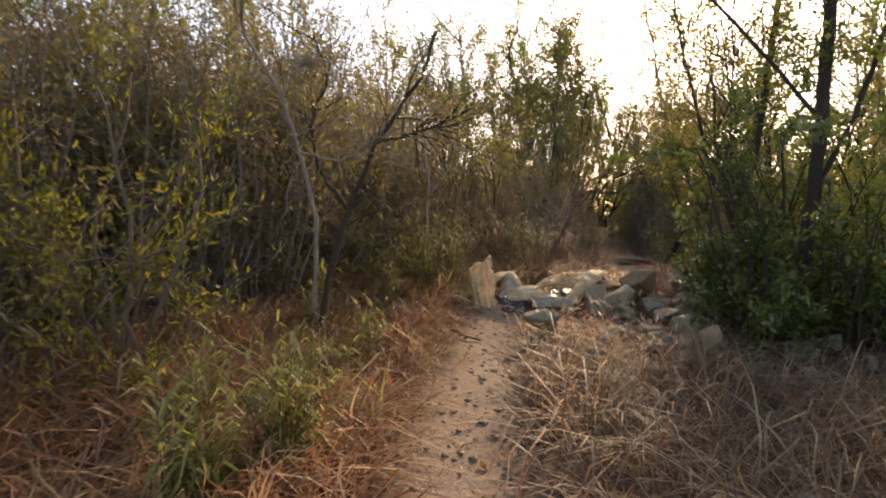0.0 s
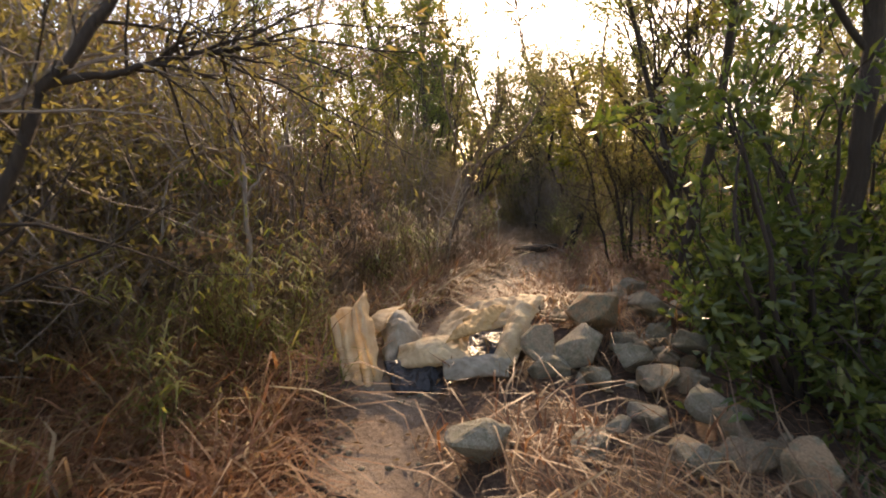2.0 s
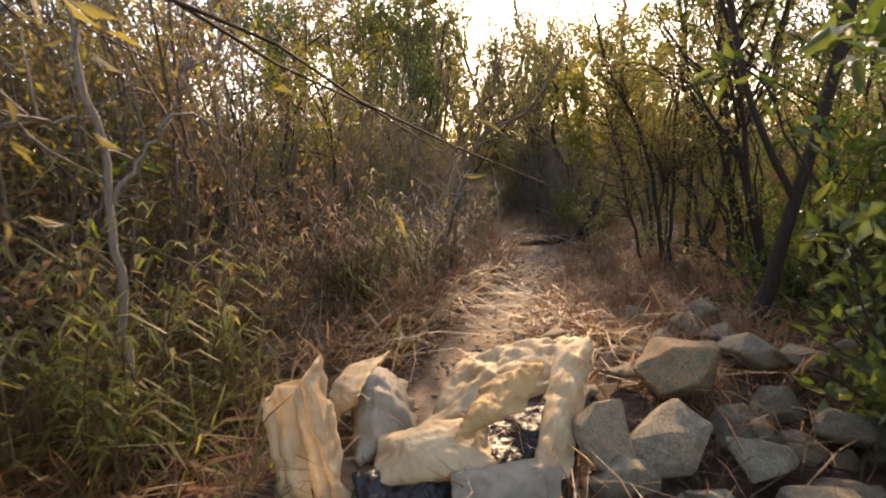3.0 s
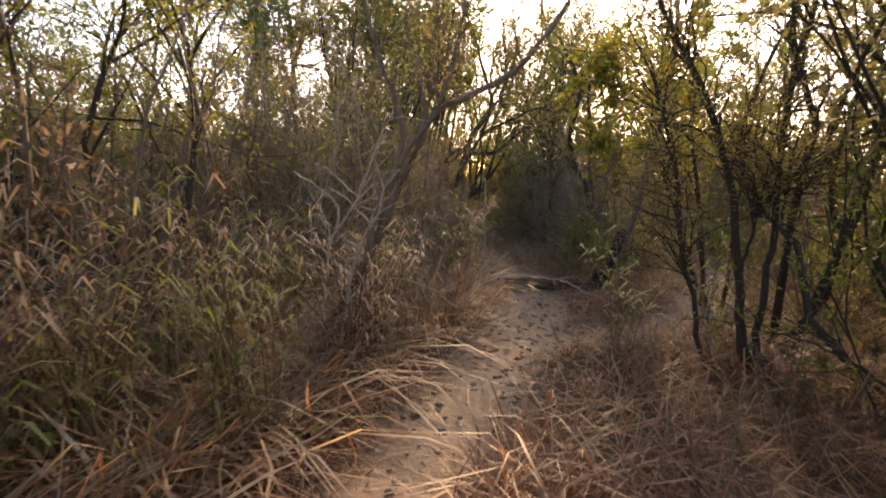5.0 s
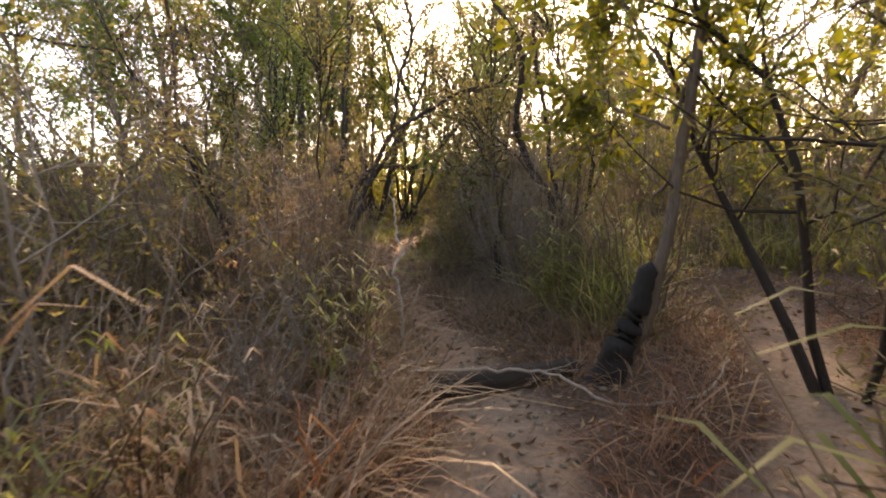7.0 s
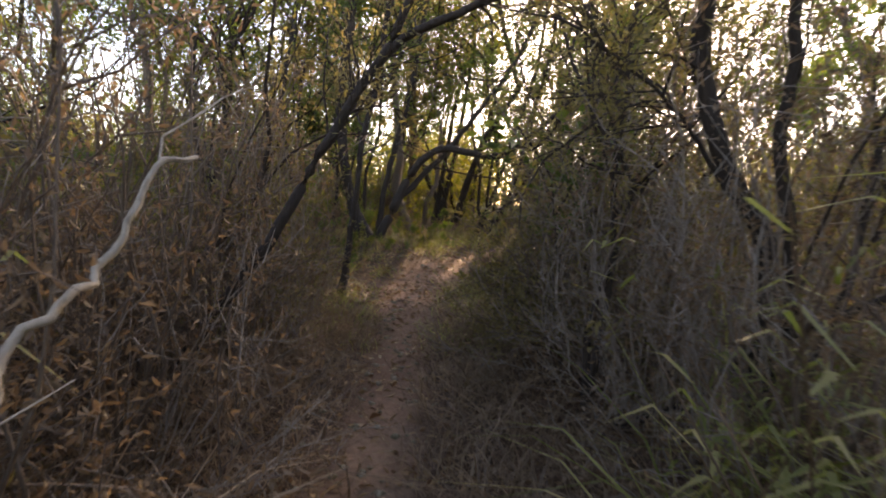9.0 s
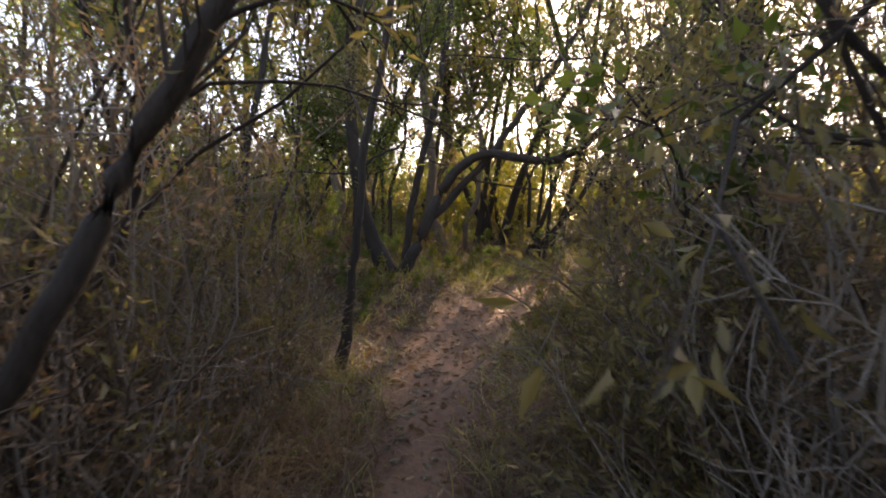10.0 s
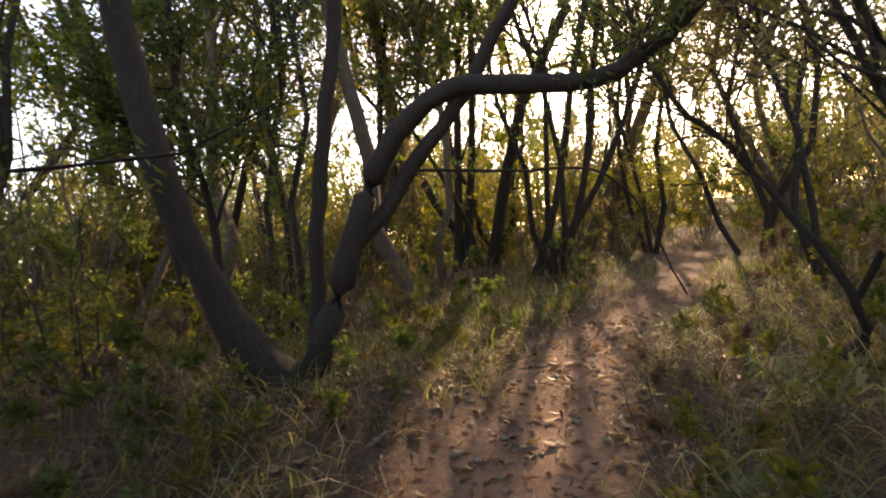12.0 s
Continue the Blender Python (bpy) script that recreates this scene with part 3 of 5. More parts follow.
hero_tree("shrub_tree", [([(-0.95, 4.3, 1.0), (-0.82, 4.4, 1.43), (-0.71, 4.45, 1.75), (-0.59, 4.51, 2.04), (-0.46, 4.55, 2.22), (-0.32, 4.59, 2.47)], 0.03, 0.016), ([(-0.59, 4.51, 2.04), (-0.41, 4.57, 2.09), (-0.18, 4.63, 2.17), (0.01, 4.65, 2.2)], 0.018, 0.006),
                         ([(-0.82, 4.4, 1.43), (-1.1, 4.5, 1.8), (-1.15, 4.6, 2.4)], 0.022, 0.01)], BARK_DARK, "dark leaning shrub with bare twisted grey limbs", "shrub", (1500, 0.045, 0.012, LEAF_OLIVE, 1.7), (60, 0.6), 2, 0.5)
hero_tree("shrub_tree", [([(-1.15, 4.45, 0.9), (-1.13, 4.46, 1.3), (-1.26, 4.42, 1.94), (-1.39, 4.39, 2.42), (-1.67, 4.28, 2.95)], 0.024, 0.012), ([(-1.39, 4.39, 2.42), (-1.29, 4.41, 2.67), (-1.18, 4.45, 2.71)], 0.014, 0.007),
                         ([(-1.26, 4.42, 1.94), (-0.93, 4.54, 1.88), (-0.53, 4.59, 2.17)], 0.018, 0.006)], BARK_GREY, "grey-limbed shrub with sparse olive leaves", "shrub", (1500, 0.045, 0.012, LEAF_OLIVE, 1.6), (70, 0.6), 3, 0.4)
hero_tree("tree", [([(3.46, 4.97, 0.2), (3.51, 4.92, 0.62), (3.55, 4.87, 1.16), (3.59, 4.82, 2.0), (3.61, 4.81, 2.79), (3.61, 4.8, 3.35)], 0.065, 0.045), ([(3.57, 4.85, 1.6), (3.9, 4.8, 2.3), (4.2, 4.9, 3.1)], 0.03, 0.015),
                   ([(3.6, 4.82, 2.3), (3.2, 4.9, 2.8), (2.9, 5.1, 3.3)], 0.022, 0.01)], BARK_DARK, "slender dark-barked tree with glossy leaves above the rock pile", "tree", (6000, 0.08, 0.028, LEAF_GREEN, 1.4), (110, 0.8), 4, 2.2, 0.05)
hero_tree("tree", [([(4.15, 4.61, 0.25), (4.18, 4.58, 1.08), (4.27, 4.51, 2.04), (4.29, 4.5, 2.85)], 0.05, 0.03), ([(4.2, 4.55, 1.5), (4.0, 4.3, 2.2), (3.95, 4.1, 3.0)], 0.025, 0.012)], BARK_DARK, "thin dark tree in the shade beyond the rocks", "tree", (5000, 0.08, 0.026, LEAF_GREEN, 1.4), (90, 0.8), 5, 2.5)
hero_tree("tree", [([(3.6, 6.5, 0.4), (3.73, 6.4, 1.2), (3.9, 6.3, 2.1), (3.95, 6.2, 3.2)], 0.045, 0.03), ([(3.75, 6.38, 1.3), (3.45, 6.5, 2.0), (3.3, 6.6, 2.8)], 0.025, 0.012)], BARK_DARK, "leaning dark-stemmed tree with yellow-green leaves", "tree", (3200, 0.075, 0.026, LEAF_YELLOW, 1.5), (80, 0.65), 6, 1.8)
hero_tree("shrub_tree", [([(4.52, 8.35, 0.3), (4.47, 8.42, 0.43), (4.41, 8.5, 0.99), (4.36, 8.56, 1.5), (4.26, 8.67, 1.97), (4.17, 8.76, 2.25)], 0.03, 0.014), ([(4.5, 8.4, 0.2), (4.29, 8.65, 0.49), (4.26, 8.67, 0.75), (4.18, 8.75, 1.15)], 0.02, 0.01),
                         ([(4.52, 8.35, 0.2), (4.49, 8.39, 0.69), (4.5, 8.38, 1.26), (4.5, 8.39, 1.71), (4.51, 8.36, 2.18)], 0.024, 0.012), ([(4.41, 8.5, 0.99), (4.48, 8.41, 1.47), (4.55, 8.3, 1.63)], 0.014, 0.006)],
          BARK_DARK, "dark many-stemmed shrub with feathery fine leaves", "shrub", (13000, 0.036, 0.008, LEAF_OLIVE, 0.6), (170, 0.55), 7, 0.8)
hero_tree("shrub_tree", [([(2.0, 9.28, 0.66), (2.09, 9.29, 0.8), (2.23, 9.31, 1.07), (2.36, 9.31, 1.35), (2.46, 9.31, 1.58), (2.55, 9.3, 1.74), (2.64, 9.29, 1.95), (2.82, 9.26, 2.06)], 0.038, 0.014), ([(2.16, 9.28, 0.9), (2.36, 9.25, 1.35), (2.42, 9.31, 1.64), (2.45, 9.31, 1.85), (2.38, 9.31, 2.1)], 0.026, 0.01),
                         ([(2.55, 9.3, 1.74), (2.63, 9.29, 2.05), (2.7, 9.28, 2.29)], 0.018, 0.008), ([(2.02, 9.2, 0.6), (2.2, 9.2, 1.0), (2.3, 9.24, 1.4), (2.46, 9.26, 1.7)], 0.022, 0.01)],
          BARK_BROWN, "leaning brown-barked shrub of twisted bundled stems", "shrub", (1800, 0.035, 0.008, LEAF_OLIVE, 1.9), (45, 0.5), 8, 0.9)
hero_tree("dead_branch", [([(1.93, 9.2, 0.7), (1.97, 9.22, 1.09), (2.03, 9.23, 1.37), (1.89, 9.2, 1.5), (1.77, 9.17, 1.59)], 0.014, 0.006), ([(2.0, 9.23, 1.2), (2.13, 9.1, 1.4), (2.2, 9.06, 1.6)], 0.009, 0.004)], DEAD_WOOD, "bleached bare forked dead branch in tall dry grass", "branch", None, (10, 0.35), 9, 0, 0)
hero_tree("dead_branch", [([(2.05, 9.02, 0.7), (2.13, 9.05, 1.1), (2.23, 9.06, 1.32), (2.32, 9.06, 1.52), (2.4, 9.06, 1.61)], 0.012, 0.005)], DEAD_WOOD, "bleached thin dead branch in tall dry grass", "branch", None, (8, 0.3), 10, 0, 0)
hero_tree("young_tree", [([(5.12, 11.07, 0.35), (5.2, 11.01, 0.56), (5.31, 10.95, 0.95), (5.45, 10.85, 1.78), (5.52, 10.77, 2.36), (5.56, 10.73, 2.95)], 0.04, 0.02), ([(5.3, 10.96, 1.4), (5.6, 10.8, 1.75), (5.9, 10.7, 1.85)], 0.012, 0.005), ([(5.42, 10.86, 2.0), (5.15, 10.9, 2.4), (4.98, 11.0, 2.8)], 0.012, 0.005),
                         ([(5.4, 10.88, 1.8), (5.55, 10.8, 2.3), (5.6, 10.7, 2.8)], 0.012, 0.006), ([(5.38, 10.9, 1.78), (5.4, 11.3, 1.95), (5.42, 11.6, 2.05), (5.35, 11.85, 2.1)], 0.013, 0.005), ([(5.4, 11.3, 1.95), (5.65, 11.7, 1.9), (5.8, 12.0, 1.75)], 0.009, 0.004)], BARK_BROWN, "young tree with broad yellow-green leaves and charred foot", "tree", (2200, 0.1, 0.042, LEAF_YELLOW, 1.65), (70, 0.45), 11, 1.2)
hero_tree("charred_stump", [([(5.04, 11.14, 0.3), (5.1, 11.08, 0.5), (5.19, 11.01, 0.75), (5.24, 10.97, 0.95)], 0.12, 0.055)], BARK_BURNT, "blackened charred stump leaning at the young tree's foot", "stump", None, (0, 0), 12, 0, 0.05, 10)
hero_tree("tree", [([(6.35, 13.56, 0.42), (6.33, 13.57, 0.72), (6.32, 13.58, 1.06), (6.29, 13.61, 1.4), (6.17, 13.71, 1.68), (6.08, 13.77, 1.97), (6.04, 13.80, 2.22)], 0.055, 0.025), ([(6.33, 13.57, 0.87), (6.38, 13.52, 1.08), (6.34, 13.55, 1.45), (6.32, 13.59, 1.8), (6.32, 13.59, 2.2)], 0.03, 0.018),
                   ([(6.29, 13.61, 0.35), (6.41, 13.48, 0.75), (6.47, 13.41, 1.09)], 0.025, 0.01), ([(6.22, 13.67, 1.5), (5.97, 13.91, 2.0), (5.59, 14.05, 2.3)], 0.014, 0.006)], BARK_DARK, "dark forked tree with shaggy foliage and dead twigs", "tree", (4200, 0.05, 0.014, LEAF_OLIVE, 1.4), (80, 0.6), 13, 1.3)
hero_tree("tree", [([(3.70, 14.39, 0.5), (3.87, 14.43, 0.81), (4.14, 14.48, 1.23), (4.36, 14.51, 1.67), (4.58, 14.53, 2.05), (4.75, 14.53, 2.3), (5.20, 14.48, 2.55), (5.62, 14.35, 2.75)], 0.038, 0.014), ([(4.67, 14.52, 2.2), (4.81, 14.51, 2.5), (4.89, 14.52, 2.9)], 0.026, 0.014)], BARK_DARK, "dark tree leaning over the trail", "tree", (4200, 0.045, 0.012, LEAF_OLIVE, 1.9), (80, 0.55), 14, 0.9)
hero_tree("tree", [([(4.42, 17.2, 0.75), (4.47, 17.23, 1.2), (4.5, 17.24, 1.5), (4.53, 17.25, 1.95), (4.56, 17.27, 2.2), (4.64, 17.3, 2.5)], 0.034, 0.026), ([(4.5, 17.23, 1.9), (4.77, 17.42, 2.05), (5.1, 17.59, 2.1)], 0.012, 0.005), ([(4.56, 17.27, 2.2), (4.4, 17.6, 2.5), (4.3, 18.0, 2.7)], 0.016, 0.006)], BARK_DARK, "slim dark rough-barked tree beside the trail", "tree", (1800, 0.06, 0.016, LEAF_OLIVE, 2.4), (35, 0.5), 15, 1.8)
hero_tree("tree", [([(3.43, 17.74, 0.9), (3.46, 17.77, 1.5), (3.50, 17.79, 2.08), (3.59, 17.85, 2.6)], 0.035, 0.022), ([(3.47, 17.78, 1.6), (3.30, 17.81, 2.1), (3.02, 17.66, 2.5)], 0.014, 0.006)], BARK_DARK, "thin dark leaning tree with bare twigs", "tree", (900, 0.06, 0.016, LEAF_OLIVE, 2.2), (30, 0.5), 16, 1.6)
hero_tree("forked_tree", [([(4.64, 19.43, 0.85), (4.56, 19.40, 0.97), (4.44, 19.37, 1.26), (4.32, 19.33, 1.62), (4.24, 19.30, 2.13), (4.19, 19.27, 2.67), (4.19, 19.27, 3.01)], 0.08, 0.055), ([(4.69, 19.45, 0.6), (4.78, 19.46, 0.85), (4.95, 19.48, 1.14), (5.09, 19.50, 1.49), (5.22, 19.55, 1.79), (5.49, 19.55, 2.13), (5.73, 19.52, 2.29), (6.07, 19.44, 2.26), (6.56, 19.26, 2.21), (6.76, 19.14, 2.29), (6.92, 19.04, 2.45)], 0.085, 0.018), ([(5.09, 19.51, 1.48), (5.29, 19.58, 1.65), (5.52, 19.58, 1.94), (5.77, 19.56, 2.19), (6.08, 19.49, 2.63)], 0.05, 0.028),
                          ([(4.72, 19.63, 0.6), (4.81, 19.78, 1.0), (4.88, 19.83, 1.65), (5.03, 19.84, 2.32), (5.18, 19.86, 3.0), (5.27, 19.85, 3.5)], 0.05, 0.036)],
          BARK_DARK, "dark forked tree of three trunks with a long bowed limb", "tree", (4500, 0.06, 0.02, LEAF_GREEN, 1.7), (80, 0.55), 17, 2.0, 0.08, 12)
hero_tree("shrub_tree", [([(6.25, 15.6, 0.4), (6.15, 15.55, 1.2), (5.98, 15.42, 1.75), (5.76, 15.3, 1.98)], 0.016, 0.006), ([(6.1, 15.5, 1.4), (6.2, 15.3, 1.8), (6.1, 15.1, 2.05)], 0.01, 0.005)], BARK_DARK, "thin bush with large round glossy hanging leaves", "shrub", (190, 0.1, 0.058, LEAF_GLOSSY, 1.3), (14, 0.3), 41, 0.0)
FAR_STEMS = [((6.28, 24.19, 0.9), (6.48, 24.16, 2.44), (6.69, 24.12, 4.1)), ((6.41, 24.18, 0.9), (6.67, 24.13, 2.41), (6.89, 24.08, 4.06)), ((7.11, 23.00, 0.8), (7.47, 22.88, 1.77), (7.80, 22.76, 3.13)),
             ((7.62, 23.36, 0.9), (7.97, 23.22, 1.89), (8.29, 23.09, 3.56)), ((7.41, 23.43, 0.9), (8.18, 23.14, 1.93), (8.82, 22.80, 3.4)), ((3.09, 22.33, 1.22), (3.04, 22.31, 1.98), (2.67, 22.15, 3.47)), ((3.23, 25.51, 1.1), (3.23, 25.51, 2.36), (3.12, 25.49, 3.52)),
             ((5.20, 23.73, 0.9), (5.30, 23.75, 2.2), (5.51, 23.68, 3.8))]
for i, pts in enumerate(FAR_STEMS):
    hero_tree("tree", [(pts, 0.07 if i < 2 else 0.05, 0.035), ([pts[1], tuple(np.array(pts[1]) + [0.3, 0.2, 0.6]), tuple(np.array(pts[1]) + [0.45, 0.3, 1.3])], 0.02, 0.01)], BARK_DARK, "straight dark slender tree in the open wood", "tree", (1400, 0.1, 0.03, LEAF_YELLOW if i % 2 else LEAF_GREEN, 2.2), (40, 0.7), 30 + i, 2.2)
hero_tree("shrub_tree", [([(7.69, 19.31, 0.4), (7.79, 19.21, 0.6), (7.73, 19.27, 1.0), (7.60, 19.39, 1.34), (7.40, 19.56, 1.78)], 0.03, 0.012), ([(7.77, 19.23, 0.8), (7.96, 19.04, 1.4), (8.02, 18.95, 2.1)], 0.022, 0.012)], BARK_DARK, "dark arching shrub with fine drooping foliage", "shrub", (3600, 0.04, 0.01, LEAF_OLIVE, 0.9), (90, 0.6), 40, 1.0)

hero_tree("tree", [([(4.02, 20.5, 0.8), (4.1, 20.42, 1.8), (4.02, 20.35, 2.6), (4.05, 20.3, 3.4)], 0.035, 0.018), ([(4.09, 20.42, 1.7), (4.35, 20.3, 2.2), (4.5, 20.25, 2.7)], 0.016, 0.007), ([(4.08, 20.42, 1.9), (3.75, 20.35, 2.3), (3.6, 20.3, 2.8)], 0.016, 0.007)],
          BARK_DARK, "thin tree with a dense dark-green crown behind the forked trunks", "tree", (9000, 0.055, 0.022, LEAF_GREEN, 1.4), (110, 0.5), 18, 0.6)


def lying(name, pts, r0, r1, mat, label, category, seed=0, lift=0.0, shoots=0, sides=8):
    rng = np.random.default_rng(seed)
    base = np.array([(x, y, gz(x, y) + h) for x, y, h in pts])
    line = curve_through(base, 6 * len(pts), rng, 0.006)
    pieces = [tube(line, r0, r1, sides)]
    if shoots:
        pieces += twigs_from([line], rng, shoots, 0.3, 0.5, r1 * 0.7, 4, 0.3, 0.1)[1]
    V, F = joined(pieces)
    V = V + rng.normal(0, 0.03 * r0, V.shape)
    ob = new(name, mesh_of(name, V - line[0], F, mat, True))
    ob.location = line[0]
    return tagged(ob, label, category)


lying("log", [(4.02, 11.62, 0.06), (4.45, 11.52, 0.065), (4.95, 11.38, 0.05)], 0.088, 0.07, BARK_DARK, "dark fallen log lying across the end of the worn track", "log", 1)
lying("fallen_branch", [(3.85, 11.52, 0.2), (4.3, 11.42, 0.21), (4.66, 11.2, 0.16), (4.8, 10.8, 0.06), (5.2, 10.6, 0.05), (5.6, 10.75, 0.14)], 0.013, 0.005, DEAD_WOOD, "thin pale fallen branch draped over the dark log", "branch", 2, shoots=6, sides=5)
lying("fallen_stick", [(0.02, 5.0, 0.02), (0.16, 4.75, 0.03), (0.36, 4.62, 0.015)], 0.018, 0.008, BARK_DARK, "dark short stick lying on the sandy trail", "stick", 3, shoots=2, sides=6)
lying("fallen_stick", [(1.3, 10.0, 0.3), (1.9, 9.9, 0.42), (2.6, 9.75, 0.5), (3.0, 9.8, 0.3)], 0.012, 0.005, DEAD_WOOD, "thin pale stick caught in the dry grass", "stick", 4, shoots=4, sides=5)
lying("fallen_pole", [(5.63, 21.74, 1.45), (6.57, 21.59, 1.42), (7.44, 21.40, 1.3), (8.15, 21.41, 0.0)], 0.018, 0.01, BARK_DARK, "thin dead pole caught slanting among the trunks", "branch", 5, sides=5)
lying("dead_stick", [(3.99, 12.14, -0.02), (4.02, 12.19, 0.6), (4.01, 12.23, 0.72), (4.05, 12.30, 0.78), (4.13, 12.37, 0.84), (4.15, 12.53, 0.96), (4.19, 12.69, 1.05), (4.22, 12.79, 1.19), (4.26, 12.92, 1.27)], 0.013, 0.006, DEAD_WOOD, "bleached crooked dead stick standing in dry grass", "branch", 6, shoots=3, sides=6)
for i, (x, y, a) in enumerate([(5.05, 17.10, 0.3), (5.46, 18.19, 2.0), (5.83, 17.85, 1.1), (4.61, 18.45, 2.6), (4.83, 16.05, 0.9), (6.07, 19.92, 0.2), (4.29, 16.77, 1.5), (4.95, 18.20, 0.1)]):
    L = 0.12 + 0.05 * (i % 4)
    lying("fallen_stick", [(x - L * math.cos(a), y - L * math.sin(a), 0.012), (x, y, 0.03), (x + L * math.cos(a), y + L * math.sin(a), 0.01)], 0.009, 0.004, BARK_BROWN, "small brown fallen stick on the trail's leaf litter", "stick", 20 + i, shoots=1, sides=5)


def cut_stump(x, y, h, r):
    rng = np.random.default_rng(3)
    g = gz(x, y)
    root = tagged(new("cut_stump"), "short dark sawn tree stump with a pale top", "stump")
    root.location = (x, y, g - 0.03)
    V, F = tube(np.array([(0, 0, 0), (0.01, 0, h * 0.4), (0.015, 0.01, h * 0.8), (0.02, 0.01, h)]), r * 1.15, r, 14, 1, 0.02)
    part("bole", mesh_of("bole", V + rng.normal(0, 0.002, V.shape), F, BARK_DARK, True), root)
    V, F = tube(np.array([(0.02, 0.01, h - 0.002), (0.02, 0.01, h + 0.004)]), r * 0.85, r * 0.82, 14)
    part("sawn_top", mesh_of("sawn_top", V, F, DEAD_WOOD), root, "pale sawn wood face")


cut_stump(1.57, 3.68, 0.17, 0.05)

# ---- shrubs ----
def variant(name, seed, **k):
    return plant_meshes(name, seed, **k)


OLIVE = [variant("olive_shrub", 100 + i, height=2.6, spread=1.0, stems=6, limbs=40, twigs=115, leaf_n=3000, leaf_l=0.055, leaf_w=0.016, bark=BARK_BROWN, leaf=LEAF_OLIVE, skirt=10) for i in range(3)]
GREY = [variant("grey_shrub", 110 + i, height=2.7, spread=0.9, stems=8, limbs=54, twigs=240, leaf_n=2200, leaf_l=0.05, leaf_w=0.014, bark=BARK_GREY, leaf=LEAF_OLIVE, stem_r=0.014, skirt=6) for i in range(2)]
BROWN = [variant("brown_shrub", 120 + i, height=2.4, spread=0.95, stems=7, limbs=44, twigs=150, leaf_n=3200, leaf_l=0.045, leaf_w=0.013, bark=BARK_BROWN, leaf=LEAF_BROWN, skirt=12) for i in range(2)]
BARE = [variant("bare_shrub", 130 + i, height=1.6, spread=0.95, stems=8, limbs=60, twigs=330, leaf_n=400, leaf_l=0.05, leaf_w=0.015, bark=BARK_GREY, leaf=LEAF_BROWN, stem_r=0.01, skirt=8) for i in range(2)]
YELLOW = [variant("yellow_shrub", 140 + i, height=2.4, spread=0.8, stems=7, limbs=40, twigs=170, leaf_n=3800, leaf_l=0.055, leaf_w=0.015, bark=BARK_BROWN, leaf=LEAF_YELLOW, droop=-0.6, skirt=8) for i in range(2)]
GREEN = [variant("green_shrub", 150 + i, height=2.5, spread=1.0, stems=6, limbs=36, twigs=110, leaf_n=3100, leaf_l=0.06, leaf_w=0.02, bark=BARK_DARK, leaf=LEAF_GREEN, skirt=9) for i in range(2)]
BROAD = [variant("broad_leaf_shrub", 160 + i, height=1.7, spread=0.7, stems=6, limbs=34, twigs=110, leaf_n=1900, leaf_l=0.085, leaf_w=0.036, bark=BARK_DARK, leaf=LEAF_GLOSSY, skirt=7) for i in range(2)]
# The second yellow leaf puts the pale haze of the distance into the colour.
FAR = [variant("far_shrub", 170 + i, height=2.8, spread=1.2, stems=5, limbs=6, twigs=6, leaf_n=1600, leaf_l=0.09, leaf_w=0.034, bark=BARK_BROWN, leaf=m, skirt=7, split=False, plain=True) for i, m in enumerate((LEAF_OLIVE, LEAF_GREEN, LEAF_YELLOW, LEAF_YELLOW, LEAF_OLIVE))]
BRUSH = [variant("brush", 250 + i, height=1.9, spread=0.5, stems=9, limbs=44, twigs=130, leaf_n=1700, leaf_l=0.04, leaf_w=0.012, bark=k, leaf=m, stem_r=0.009, twig_r=0.0032, skirt=8, split=False) for i, (k, m) in enumerate(((BARK_BROWN, LEAF_BROWN), (BARK_GREY, LEAF_BROWN), (BARK_BROWN, LEAF_OLIVE)))]
LOW = [variant("low_shrub", 180 + i, height=0.55, spread=0.45, stems=6, limbs=5, twigs=4, leaf_n=480, leaf_l=0.05, leaf_w=0.02, bark=BARK_BROWN, leaf=m, stem_r=0.006, twig_r=0.0025, split=False) for i, m in enumerate((LEAF_GREEN, LEAF_YELLOW, LEAF_BROWN))]
KINDS = {
    "olive": (OLIVE, "dense olive-leaved bush with thin brown stems"), "grey": (GREY, "twiggy grey-stemmed bush with sparse small leaves"),
    "brown": (BROWN, "dense shaded bush with brown withered fine leaves"), "bare": (BARE, "bare grey tangle of dead thin twigs"),
    "yellow": (YELLOW, "upright bush with fine yellow-green sunlit leaves"), "green": (GREEN, "leafy mid-green bush with dark stems"),
    "broad": (BROAD, "bush with glossy broad dark-green leaves"), "far": (FAR, "loose bush deeper in the scrub"), "low": (LOW, "low leafy plant among the grass"), "brush": (BRUSH, "dense brown twiggy brush crowding the narrow trail")}


def put(kind, x, y, size, rng, squash=1.0):
    meshes, label = KINDS[kind]
    reach = {"thicket": 1.5, "far": 1.15, "broad": 0.65, "low": 0.3, "brush": 0.5}.get(kind, 1.08) * size
    d = float(off_trail(np.array([x]), np.array([y]))[0][0])
    if d < reach - 0.12:
        size = max(0.3, size * (d + 0.12) / reach)
    stand("shrub" if kind != "low" else "low_plant", meshes[rng.integers(len(meshes))], x, y, rng.uniform(0, 6.28), size, label, "shrub" if kind != "low" else "plant", "bushes along the trail", squash)


